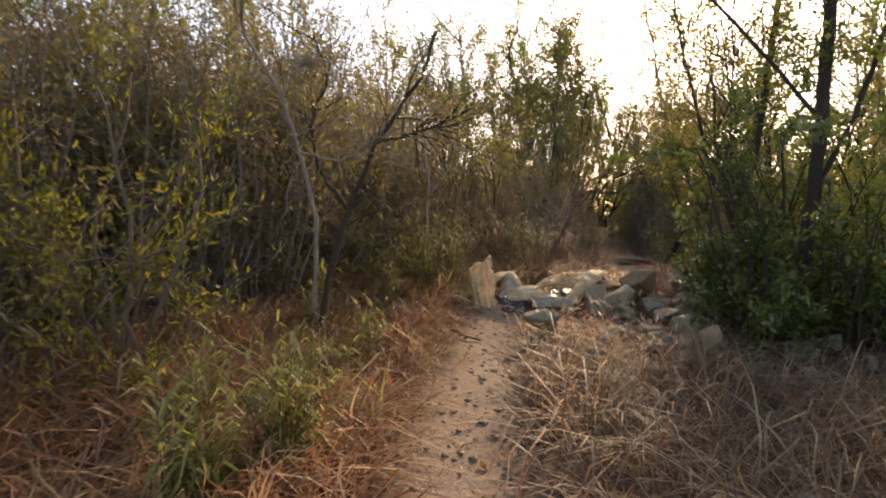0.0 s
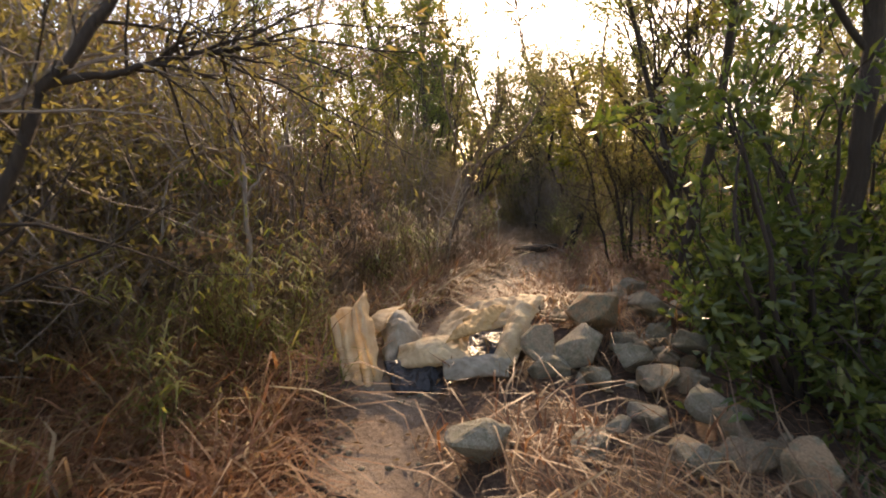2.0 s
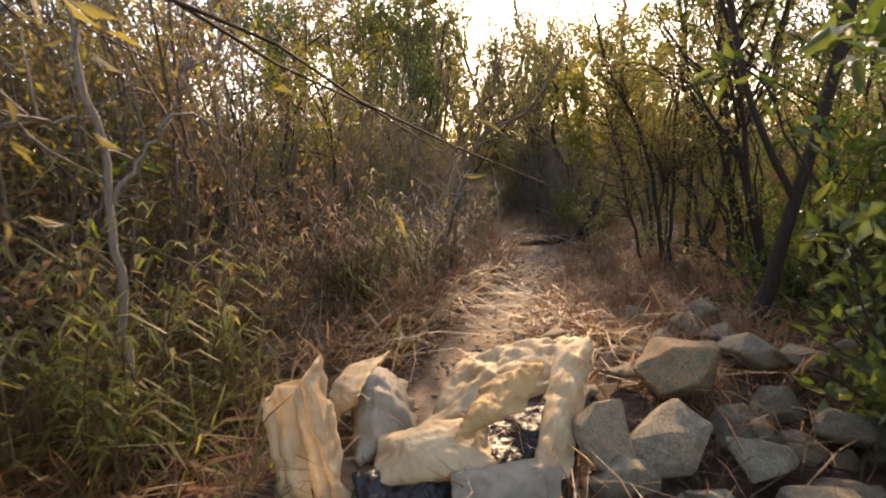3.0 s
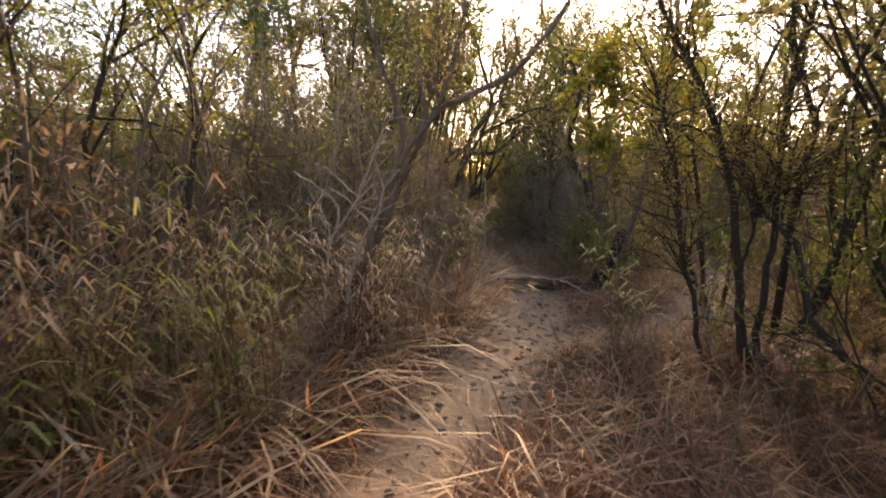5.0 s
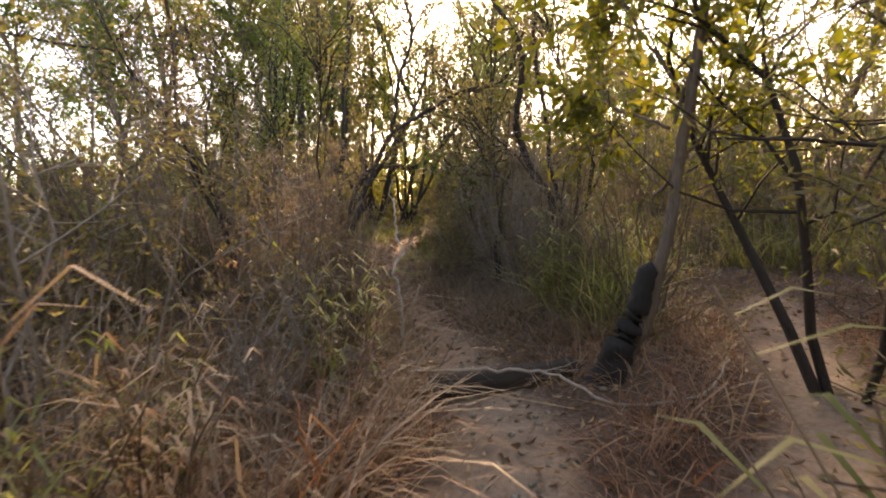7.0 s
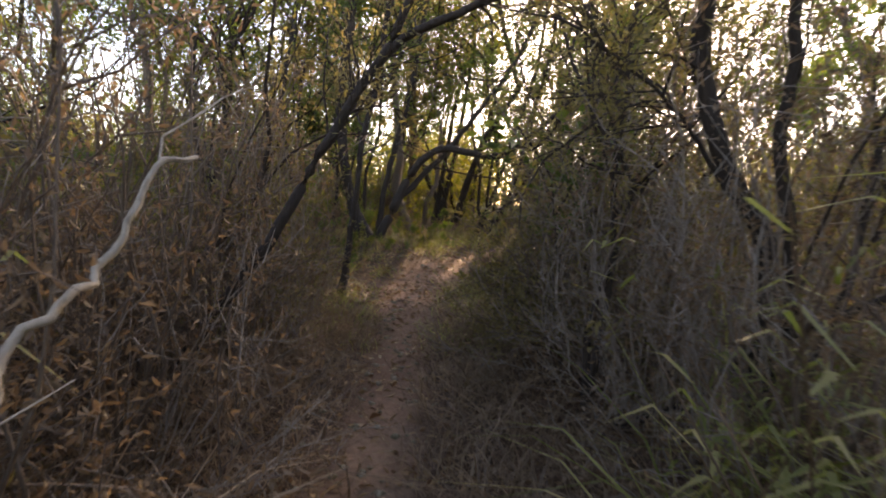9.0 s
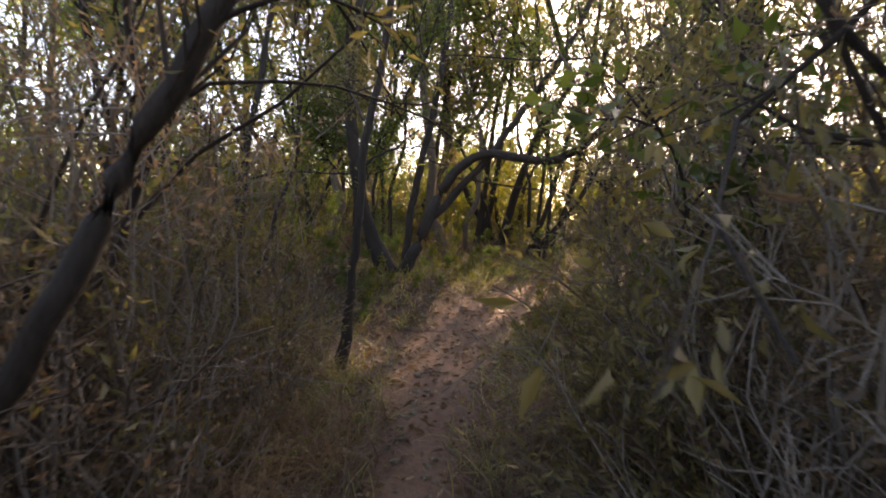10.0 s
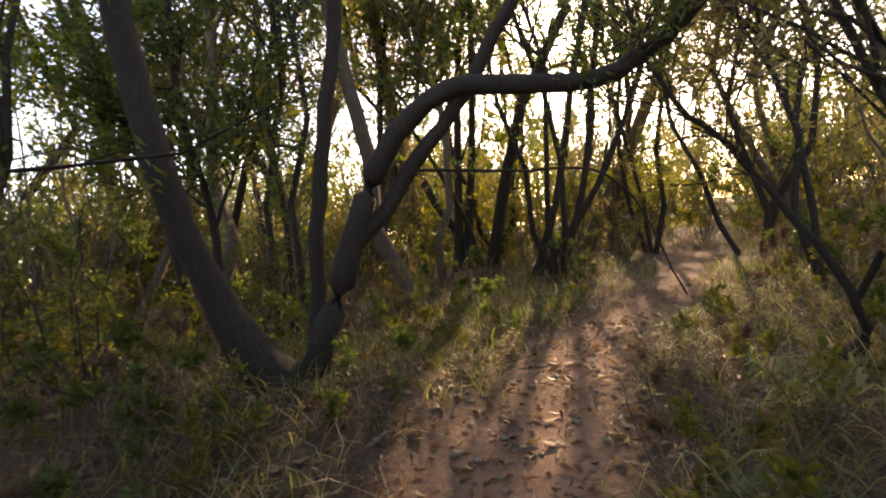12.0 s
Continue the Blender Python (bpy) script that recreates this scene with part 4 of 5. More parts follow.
def choose(rng, x, y, side):
    """What grows where, by the stretch of the trail and its side: kinds and the size."""
    if side < 0:
        if y < 5:
            return rng.choice(["olive", "olive", "grey", "grey", "brown"]), rng.uniform(1.0, 1.35)
        if y < 10.5:
            return rng.choice(["grey", "grey", "bare", "brown"]), rng.uniform(0.9, 1.2)
        if y < 17:
            return rng.choice(["brown", "brown", "olive", "grey"]), rng.uniform(0.85, 1.1)
        return rng.choice(["low", "low", "brown", "green"]), rng.uniform(0.5, 0.9)
    if y < 7.5:
        return rng.choice(["broad", "broad", "green"]), rng.uniform(0.75, 1.0)
    if y < 11.5:
        return rng.choice(["olive", "yellow", "green", "olive"]), rng.uniform(0.8, 1.15)
    if y < 17:
        return rng.choice(["brown", "bare", "olive", "olive", "green"]), rng.uniform(0.75, 1.0)
    return rng.choice(["olive", "low", "green", "bare"]), rng.uniform(0.6, 0.95)


def in_sight(x, y):
    """The wedge of bush that opens ahead of the walk; behind its start stand only added, unseen trees."""
    return y > -1.2 and -0.95 * (y + 1.2) - 1.2 < x < 1.6 * (y + 1.2) + 2.2


def roof(x, y):
    """How high the scrub stands: low in the gap towards the sun, tall elsewhere."""
    bearing, far = math.degrees(math.atan2(x - 1.0, y - 4.0)), math.hypot(x - 1, y - 4)
    if 21 < bearing < 32:
        return 1.6 + far * math.tan(radians(20))
    return 9.0


GLADE = np.array([(5.9, 12.3), (8.8, 18.0), (10.3, 21.0)])


def in_glade(x, y):
    """A strip of low growth that lets the sun in on the green grass."""
    return float(line_distance(np.array([x]), np.array([y]), GLADE)[0][0]) < 1.3


def near_limit(y, side):
    if side < 0:
        return np.interp(y, [0, 3, 5, 6, 9, 11, 12.5, 13.5, 16.5, 17.5, 20], [3.3, 2.9, 2.0, 1.4, 1.35, 1.6, 1.35, 0.9, 0.9, 1.5, 1.3])
    return np.interp(y, [0, 3, 5, 7, 9, 11, 12.5, 13.5, 16, 17.5, 20], [2.3, 2.6, 2.5, 2.0, 1.1, 1.4, 0.9, 0.8, 0.95, 1.4, 1.4])


rng = np.random.default_rng(11)
for gy in np.arange(-1.5, 23, 1.12):
    for gx in np.arange(-8, 15, 1.12):
        x, y = gx + rng.uniform(-0.4, 0.4), gy + rng.uniform(-0.4, 0.4)
        d, side = off_trail(np.array([x]), np.array([y]))
        d, side = float(d[0]), float(side[0])
        lim = float(near_limit(y, side))
        if in_sight(x, y) and lim < d < lim + 2.3 and not (1.2 < x < 3.0 and 3.5 < y < 7):
            if y > 16.8 and rng.uniform() < 0.45:
                continue
            kind, size = choose(rng, x, y, side)
            size = size * 0.45 if in_glade(x, y) else size
            put(kind, x, y, float(size), rng, rng.uniform(0.9, 1.15))
THICKET = [variant("thicket_bush", 190 + i, height=4.2, spread=1.5, stems=7, limbs=26, twigs=40, leaf_n=5600, leaf_l=0.075, leaf_w=0.026, bark=k, leaf=m, stem_r=0.022, skirt=7, split=False, plain=True) for i, (k, m) in enumerate(((BARK_BROWN, LEAF_OLIVE), (BARK_GREY, LEAF_OLIVE), (BARK_BROWN, LEAF_GREEN), (BARK_BROWN, LEAF_BROWN)))]
KINDS["thicket"] = (THICKET, "tall dense scrub bush behind the trail's edge")
rng = np.random.default_rng(12)
for gy in np.arange(-1, 17.5, 1.75):
    for gx in np.arange(-9, 16, 1.75):
        x, y = gx + rng.uniform(-0.6, 0.6), gy + rng.uniform(-0.6, 0.6)
        d, side = off_trail(np.array([x]), np.array([y]))
        d, side = float(d[0]), float(side[0])
        lim = float(near_limit(y, side))
        if side > 0 and y < 7.5 and rng.uniform() < 0.5:
            continue
        if in_sight(x, y) and not in_glade(x, y) and lim + 1.6 < d < lim + 5.2:
            put("thicket", x, y, float(min(rng.uniform(0.85, 1.2), roof(x, y) / 4.2)) * (0.58 if side < 0 and y > 11 else 1.0), rng)
for gy in np.arange(2, 44, 2.3):
    for gx in np.arange(-16, 30, 2.3):
        x, y = gx + rng.uniform(-0.9, 0.9), gy + rng.uniform(-0.9, 0.9)
        d, side = off_trail(np.array([x]), np.array([y]))
        d, side = float(d[0]), float(side[0])
        open_wood = y > 17.5
        if not in_sight(x, y) or d > 15:
            continue
        if not open_wood and float(near_limit(y, side)) + 4.6 < d < 9:
            put("far", x, y, float(min(rng.uniform(1.2, 1.7), roof(x, y) / 2.8)) * (0.6 if side < 0 and y > 10 else 1.0), rng)
for x, y, s in [(1.5, 19.6, 1.1), (0.4, 21.0, 1.2), (2.1, 21.6, 1.1), (-0.6, 19.6, 1.2), (0.6, 18.2, 1.1), (8.6, 23.6, 1.0), (10.4, 24.4, 1.2), (9.2, 25.2, 1.1), (10.6, 26.0, 1.2), (8.0, 25.8, 1.1), (12.0, 25.0, 1.1), (11.2, 27.5, 1.3), (9.4, 27.2, 1.2), (6.6, 26.2, 1.0), (5.0, 26.0, 1.0), (3.0, 25.0, 1.1), (13.6, 24.0, 1.2), (1.0, 23.5, 1.1), (10.8, 21.0, 0.9), (12.4, 22.4, 1.0)]:
    put("far", x, y, s, rng)
for i in range(85):
    a, far = radians(rng.uniform(-62, 66)), 3.2 + 13 * rng.uniform() ** 0.8
    x, y = 5.3 + far * math.sin(a), 16.8 + far * math.cos(a)
    if float(off_trail(np.array([x]), np.array([y]))[0][0]) > 1.2:
        put("far", x, y, float(rng.uniform(0.35, 0.6) if far < 6.0 else rng.uniform(0.85, 1.3)), rng)
rng = np.random.default_rng(17)
for k in range(15):
    y = 12.4 + 0.31 * k
    for side in (-1, 1):
        if side > 0 and y < 12.9:
            continue
        x = float(np.interp(y, TRAIL[:, 1], TRAIL[:, 0])) + side * ((0.95 if side < 0 else 1.4) + 0.28 * (k % 2) + rng.uniform(-0.05, 0.1))
        put("brush", x, y + rng.uniform(-0.1, 0.1), float(rng.uniform(0.8, 1.05)), rng)
for k in range(120):
    x, y = rng.uniform(1.5, 9.5), rng.uniform(16.6, 23)
    if 0.35 < float(off_trail(np.array([x]), np.array([y]))[0][0]) < 4 and math.hypot(x - 5.3, y - 16.7) > 0.9:
        put("low", x, y, float(rng.uniform(0.5, 1.15)), rng)
for kind, x, y, s in [("yellow", -2.1, 3.2, 1.05), ("olive", -2.7, 2.6, 1.1), ("broad", 3.0, 4.6, 1.1), ("broad", 3.3, 5.2, 1.15), ("broad", 3.9, 5.6, 1.2), ("bare", 6.0, 13.0, 0.75), ("bare", 6.1, 13.95, 0.8), ("bare", 6.1, 14.91, 0.9), ("bare", 3.85, 13.54, 0.7), ("olive", 6.45, 15.7, 1.0),
                      ("olive", 6.45, 15.54, 0.9), ("brown", 6.75, 15.9, 1.0), ("olive", 6.15, 14.61, 0.9), ("brown", 7.0, 16.9, 0.9), ("olive", 6.75, 15.03, 1.0), ("low", 6.43, 18.77, 0.7), ("low", 7.20, 19.31, 0.9), ("low", 6.08, 17.59, 0.8), ("low", 5.26, 20.49, 1.0), ("low", 4.33, 18.30, 0.8), ("low", 5.12, 18.99, 0.8), ("low", 4.6, 8.0, 0.7), ("low", 4.2, 7.9, 0.6), ("low", -0.8, 2.6, 0.5), ("brown", 7.3, 10.7, 0.9), ("brown", 6.7, 9.4, 0.8), ("olive", 5.9, 11.75, 0.6), ("brown", 6.4, 12.2, 0.7), ("olive", 5.8, 9.1, 0.7), ("bare", 2.2, 10.9, 0.85), ("bare", 2.9, 11.5, 0.8), ("bare", 1.2, 9.7, 0.8), ("bare", 0.7, 8.6, 0.75), ("grey", 1.6, 11.4, 0.8)]:
    put(kind, x, y, s, rng)

# ---- scrub that fills the depth behind the bushes ----
def scrub(mat, bark, bushes, leaf_l, leaf_w, seed, label):
    """Uncounted fine-leaved scrub: upright sprays of small leaves round thin stems, gathered in bushes (x, y, height, reach, leaves)."""
    rng = np.random.default_rng(seed)
    Ps, Ds, stems = [], [], []
    for x, y, h, r, n in bushes:
        k = 9
        a, q = rng.uniform(0, 2 * math.pi, k), rng.uniform(0.25, 1.0, k)
        foot = np.stack([x + 0.2 * r * np.cos(a), y + 0.2 * r * np.sin(a), np.full(k, gz(x, y) - 0.1)], 1)
        tip = np.stack([x + r * q * np.cos(a), y + r * q * np.sin(a), gz(x, y) + h * (1.05 - 0.45 * q) * rng.uniform(0.75, 1.05, k)], 1)
        knee = foot * 0.45 + tip * 0.55 + rng.normal(0, 0.06 * h, (k, 3)) * [1, 1, 0.3]
        for f, m, t in zip(foot, knee, tip):
            stems.append(tube(np.array([f, 0.5 * (f + m), m, 0.5 * (m + t) + rng.normal(0, 0.04, 3), t]), 0.013, 0.004, 3))
        i, t = rng.integers(0, k, n), rng.uniform(0.04, 1.0, n) ** 0.8
        tt = t[:, None]
        P = (1 - tt) ** 2 * foot[i] + 2 * tt * (1 - tt) * knee[i] + tt**2 * tip[i]
        tuft = rng.normal(0, 0.13 + 0.05 * r, (k * 9, 3))[i * 9 + np.minimum(8, (t * 9).astype(int))]
        Ps.append(P + tuft + rng.normal(0, 0.085, (n, 3)))
        Ds.append(unit(tip[i] - foot[i]) * 0.8 + rng.normal(0, 0.6, (n, 3)))
    P, D = np.concatenate(Ps), np.concatenate(Ds)
    P[:, 2] = np.maximum(P[:, 2], ground_z(P[:, 0], P[:, 1]) + 0.01)
    root = tagged(new("scrub"), label, "scrub", kind="stuff")
    V, F = leaves(P, D, leaf_l, leaf_w, rng, plain=True)
    tagged(part("foliage", mesh_of("scrub_foliage", V, F, mat), root), kind="stuff")
    V, F = joined(stems)
    tagged(part("stems", mesh_of("scrub_stems", V, F, bark, True), root), kind="stuff")


def scrub_height(x, y, d, side):
    """The scrub's skyline: high on the bank left of the start, low towards the sun."""
    bearing = math.degrees(math.atan2(x - 1.5, y - 4.5))
    if 21 < bearing < 34 and y < 18:
        return 1.3 + d * math.tan(radians(11))
    if side < 0:
        return 1.6 + d * math.tan(radians(27 if y < 9.5 else 11))
    return 1.6 + d * math.tan(radians(17 if y < 8 else 20))


rng = np.random.default_rng(51)
beds = collections.defaultdict(list)
for gy in np.arange(-0.5, 20, 1.2):
    for gx in np.arange(-10, 17, 1.2):
        x, y = gx + rng.uniform(-0.5, 0.5), gy + rng.uniform(-0.5, 0.5)
        d, side = off_trail(np.array([x]), np.array([y]))
        d, side = float(d[0]), float(side[0])
        lim = float(near_limit(y, side))
        if not in_sight(x, y) or in_glade(x, y) or not lim + 0.7 < d < lim + 6.0 or (1.0 < x < 3.4 and 3.0 < y < 7.4):
            continue
        h = min(scrub_height(x, y, d, side), 5.0) * rng.uniform(0.75, 1.05)
        if y > 17:
            h = min(h, 1.3) if d < 3 else h
        if side < 0:
            kind = rng.choice(["brown", "olive", "olive"] if y < 16 else ["olive", "green", "yellow"])
        else:
            kind = rng.choice(["olive", "green", "olive"] if y < 8 else ["olive", "yellow", "olive", "green"])
        beds[kind].append((x, y, h, rng.uniform(0.7, 1.0), int(520 * h)))
for i in range(46):
    y = rng.uniform(5.0, 13.0)
    x = float(np.interp(y, TRAIL[:, 1], TRAIL[:, 0])) - rng.uniform(2.9, 6.5)
    beds[rng.choice(["brown", "olive", "olive"])].append((x, y, rng.uniform(3.2, 4.6) * (1.0 if y < 10 else 0.8), rng.uniform(0.6, 0.9), 1900))
for i in range(16):
    x, y = rng.uniform(-4.6, -1.8), rng.uniform(3.2, 6.5)
    beds[rng.choice(["brown", "olive"])].append((x, y, rng.uniform(2.8, 3.8), rng.uniform(0.6, 0.9), 1600))
far_beds = collections.defaultdict(list)
for i in range(190):
    a, far = radians(rng.uniform(-66, 68)), 7.5 + 17 * rng.uniform() ** 0.75
    x, y = 5.3 + far * math.sin(a), 16.8 + far * math.cos(a)
    if float(off_trail(np.array([x]), np.array([y]))[0][0]) < 1.3:
        continue
    h = (1.3 + far * math.tan(radians(11))) * rng.uniform(0.7, 1.05)
    far_beds[rng.choice(["olive", "green", "yellow", "yellow"])].append((x, y, h, rng.uniform(0.9, 1.4), int(330 * h)))
LOOKS = {"brown": (LEAF_BROWN, BARK_GREY, "brown"), "olive": (LEAF_OLIVE, BARK_GREY, "olive"), "green": (LEAF_GREEN, BARK_BROWN, "green"), "yellow": (LEAF_YELLOW, BARK_BROWN, "yellow-green")}
for i, (kind, rows) in enumerate(sorted(beds.items())):
    scrub(LOOKS[kind][0], LOOKS[kind][1], rows, 0.07, 0.024, 300 + i, "dense fine-leaved " + LOOKS[kind][2] + " scrub behind the bushes")
for i, (kind, rows) in enumerate(sorted(far_beds.items())):
    scrub(LOOKS[kind][0], LOOKS[kind][1], rows, 0.13, 0.05, 310 + i, "pale " + LOOKS[kind][2] + " scrub deeper in the open wood")


# ---- woodland behind ----
TREES = [plant_meshes("wood_tree", 200 + i, height=7.0, spread=1.3, stems=2 if i % 2 else 1, limbs=20, twigs=40, leaf_n=4200, leaf_l=0.115, leaf_w=0.05, plain=True, bark=BARK_DARK if i % 2 else BARK_BROWN, leaf=m, stem_r=0.075, twig_r=0.008, droop=0.5, base=0.2, low=0.42) for i, m in enumerate((LEAF_GREEN, LEAF_YELLOW, LEAF_OLIVE))]
CANOPY = [plant_meshes("canopy_tree", 240 + i, height=4.8, spread=1.3, stems=3, limbs=34, twigs=90, leaf_n=3600, leaf_l=0.062, leaf_w=0.02, bark=BARK_DARK, leaf=m, stem_r=0.035, twig_r=0.005, droop=0.4, base=0.15, low=0.33) for i, m in enumerate((LEAF_OLIVE, LEAF_GREEN, LEAF_YELLOW))]
rng = np.random.default_rng(14)
for i, (x, y, s) in enumerate([(4.3, 7.0, 0.95), (5.3, 9.0, 1.0), (6.0, 10.4, 0.85), (5.0, 7.9, 1.05), (6.6, 8.4, 1.1), (0.6, 9.6, 0.9), (3.0, 14.4, 0.9), (3.2, 15.8, 0.85), (5.9, 14.3, 0.9), (6.6, 16.6, 1.0),
                              (4.3, 20.9, 1.15), (2.9, 19.2, 1.1), (7.6, 18.3, 0.9), (9.2, 24.0, 1.5), (9.9, 22.6, 1.35), (8.9, 20.6, 1.3), (7.4, 22.8, 1.35)]):
    stand("tree", CANOPY[i % 3 if y < 12 or y > 17 else i % 2], x, y, rng.uniform(0, 6.28), s, "small bush tree with several stems and a feathery crown", "tree", "trees of the wood")
for i in range(30):
    a, far = radians(-60 + 4.2 * i + rng.uniform(-2, 2)), rng.uniform(6, 17)
    x, y = 5.3 + far * math.sin(a), 16.8 + far * math.cos(a)
    if float(off_trail(np.array([x]), np.array([y]))[0][0]) > 1.3:
        stand("tree", TREES[rng.integers(3)], x, y, rng.uniform(0, 6.28), rng.uniform(0.7, 1.05), "slender bush tree with a loose open crown", "tree", "trees of the wood")
rng = np.random.default_rng(18)
for k in range(13):
    a, far = radians(-4 + 2.0 * k + rng.uniform(-0.8, 0.8)), 22.5 + 2.2 * (k % 3) + rng.uniform(-0.6, 0.6)
    x, y = far * math.sin(a), far * math.cos(a)
    if float(off_trail(np.array([x]), np.array([y]))[0][0]) > 0.9:
        stand("tree", TREES[k % 3], x, y, rng.uniform(0, 6.28), (far * 0.34 + 1.4) / 7.0, "slender bush tree with a loose open crown", "tree", "trees of the wood")
for k in range(15):
    a, far = radians(-46 + 2.3 * k + rng.uniform(-1, 1)), 7.6 + 1.2 * (k % 3)
    put("thicket", far * math.sin(a), far * math.cos(a), float(rng.uniform(1.1, 1.35)), rng)
rng = np.random.default_rng(13)
count = 0
for gy in np.arange(2, 24, 4.2):
    for gx in np.arange(-22, 34, 4.2):
        x, y = gx + rng.uniform(-1.5, 1.5), gy + rng.uniform(-1.5, 1.5)
        d, side = off_trail(np.array([x]), np.array([y]))
        d = float(d[0])
        if not in_sight(x, y) or in_glade(x, y) or d < 3.6 or (side[0] < 0 and y < 17 and d < (5 if y < 9 else 9)) or d > 24:
            continue
        if y > 18 and x < 2 and rng.uniform() < 0.7:
            continue
        if d > 12 and rng.uniform() < 0.45:
            continue
        bearing, far = math.degrees(math.atan2(x - 1.0, y - 4.0)), math.hypot(x - 1, y - 4)
        top = rng.uniform(5.5, 8.5)
        if 21 < bearing < 32 and y < 42:
            top = min(top, 1.6 + far * math.tan(radians(rng.uniform(17, 22))))
        if top < 2.5:
            continue
        stand("tree", TREES[rng.integers(3)], x, y, rng.uniform(0, 6.28), top / 7.0, "slender bush tree with a loose open crown", "tree", "trees of the wood")
# Unseen trees added behind the start to block sky light from the back.
for i in range(34):
    a, far = radians(rng.uniform(95, 275)), rng.uniform(5.5, 15)
    x, y = far * math.sin(a) * 1.1, -0.5 + far * math.cos(a)
    if float(off_trail(np.array([x]), np.array([y]))[0][0]) > 1.6:
        stand("tree", TREES[i % 3], x, y, rng.uniform(0, 6.28), rng.uniform(0.5, 0.95), "slender bush tree with a loose open crown", "tree", "trees of the wood")
FAR_TREE = [plant_meshes("far_tree", 220 + i, height=9.0, spread=2.4, stems=3, limbs=18, twigs=20, leaf_n=3600, leaf_l=0.34, leaf_w=0.2, plain=True, bark=BARK_BROWN, leaf=m, stem_r=0.1, twig_r=0.015, droop=0.2, base=0.4, low=0.05, skirt=5, split=False) for i, m in enumerate((LEAF_GREEN, LEAF_OLIVE))]
for i in range(24):
    a = -1.3 + i / 24 * 3.6 + rng.uniform(-0.03, 0.03)
    r = rng.uniform(30, 55)
    x, y = 3 + r * math.sin(a), 10 + r * math.cos(a)
    stand("tree", FAR_TREE[i % 2], x, y, rng.uniform(0, 6.28), rng.uniform(0.75, 1.15), "distant full-crowned tree closing the bush", "tree", "distant trees")


# ---- grass, litter, pebbles ----
def tufts(rng, n_tufts, box, rule, per=7, scatter=0.05):
    """Blade feet, gathered in tufts, where rule(x, y, d, side) gives a share between 0 and 1."""
    x0, x1, y0, y1 = box
    x, y = rng.uniform(x0, x1, n_tufts), rng.uniform(y0, y1, n_tufts)
    d, s = off_trail(x, y)
    keep = rng.uniform(0, 1, n_tufts) < rule(x, y, d, s)
    x, y = x[keep], y[keep]
    x, y = np.repeat(x, per) + rng.normal(0, scatter, len(x) * per), np.repeat(y, per) + rng.normal(0, scatter, len(y) * per)
    return np.stack([x, y, ground_z(x, y) - 0.02], 1)


def patch_wave(x, y, f, p):
    return 0.5 + 0.5 * np.sin(f * x + p) * np.sin(f * 0.83 * y + 2 * p) + 0.25 * np.sin(2.3 * f * (x + y) + p)


def grass(name, parts, mat, label, rng):
    V, F = joined([blades(P, h, w, lean, rng, droop) for P, h, w, lean, droop in parts])
    tagged(new(name, mesh_of(name, V, F, mat)), label, "grass", kind="stuff")


def inside(v, a, b, soft=0.3):
    return smooth(a - soft, a + soft, v) * (1 - smooth(b - soft, b + soft, v))


rng = np.random.default_rng(21)
red = lambda x, y, d, s: np.where((x > 0.5) & (x < 2.6) & (y > 3.7) & (y < 5.3), 0.3, 1) * inside(d, 0.1, 1.9, 0.08) * np.where((x > 0.25) & (x < 2.2) & (y > 5.2) & (y < 6.75), 0.1, 1) * inside(y, -2, 12.0) * np.where(s < 0, 1.0, np.where(y < 5.2, 0.4, 0.75)) * np.clip(patch_wave(x, y, 1.7, 0.6) + 0.15, 0, 1)
near_sacks = lambda x, y: (x > 0.25) & (x < 2.2) & (y > 5.2) & (y < 6.75)
pale_r = lambda x, y, d, s: np.where((x > 0.5) & (x < 2.6) & (y > 3.7) & (y < 5.3), 0.3, 0.75) * inside(d, 0.3, 2.6, 0.1) * np.where(near_sacks(x, y), 0.05, 1) * inside(y, -2, 7.6) * (s > 0) * np.clip(patch_wave(x, y, 1.9, 2.0) + 0.2, 0, 1) * np.where((x > 1.75) & (y > 4.2), 0.12, 1)
pale_l = lambda x, y, d, s: inside(d, 0.35, 2.4, 0.2) * inside(y, 6.2, 13.2) * (s < 0) * np.clip(patch_wave(x, y, 1.5, 1.0) + 0.3, 0, 1)
thin = lambda x, y, d, s: inside(d, 0.1, 9, 0.2) * inside(y, 12.5, 36) * np.clip(patch_wave(x, y, 1.3, 0.3), 0, 1) * 0.6
edge = lambda x, y, d, s: inside(d, -0.04, 0.22, 0.06) * 0.5
mound = lambda x, y, d, s: inside(x, 0.62, 2.3, 0.14) * inside(y, 1.6, 4.1, 0.3) * np.clip(patch_wave(x, y, 2.6, 0.4) + 0.25, 0.1, 1)
bank = lambda x, y, d, s: inside(d, 0.25, 2.6, 0.12) * inside(y, 0.2, 6.0, 0.3) * (s < 0) * np.clip(patch_wave(x, y, 2.1, 2.6) + 0.15, 0, 1)
grass("dry_grass", [(tufts(rng, 2600, (-3.4, 0, 0.2, 6.2), bank, 8, 0.07), 0.4, 0.009, 0.5, 1.0), (tufts(rng, 700, (-3.4, 0, 0.2, 6.2), bank, 5, 0.09), 0.45, 0.016, 0.5, 1.2), (tufts(rng, 18000, (-4, 8, -1.5, 12.2), red, 7), 0.3, 0.006, 0.45, 1.0), (tufts(rng, 4000, (-1, 9, -1, 22), edge, 5), 0.11, 0.004, 0.5, 0.7),
                    (tufts(rng, 4500, (-3, 5, -1, 11), red, 4, 0.08), 0.42, 0.012, 0.5, 1.2), (tufts(rng, 4500, (0, 5, -1.5, 8), pale_r, 6), 0.28, 0.007, 0.5, 1.0)], DRY_RED, "reddish-brown dry grass lining the trail", rng)
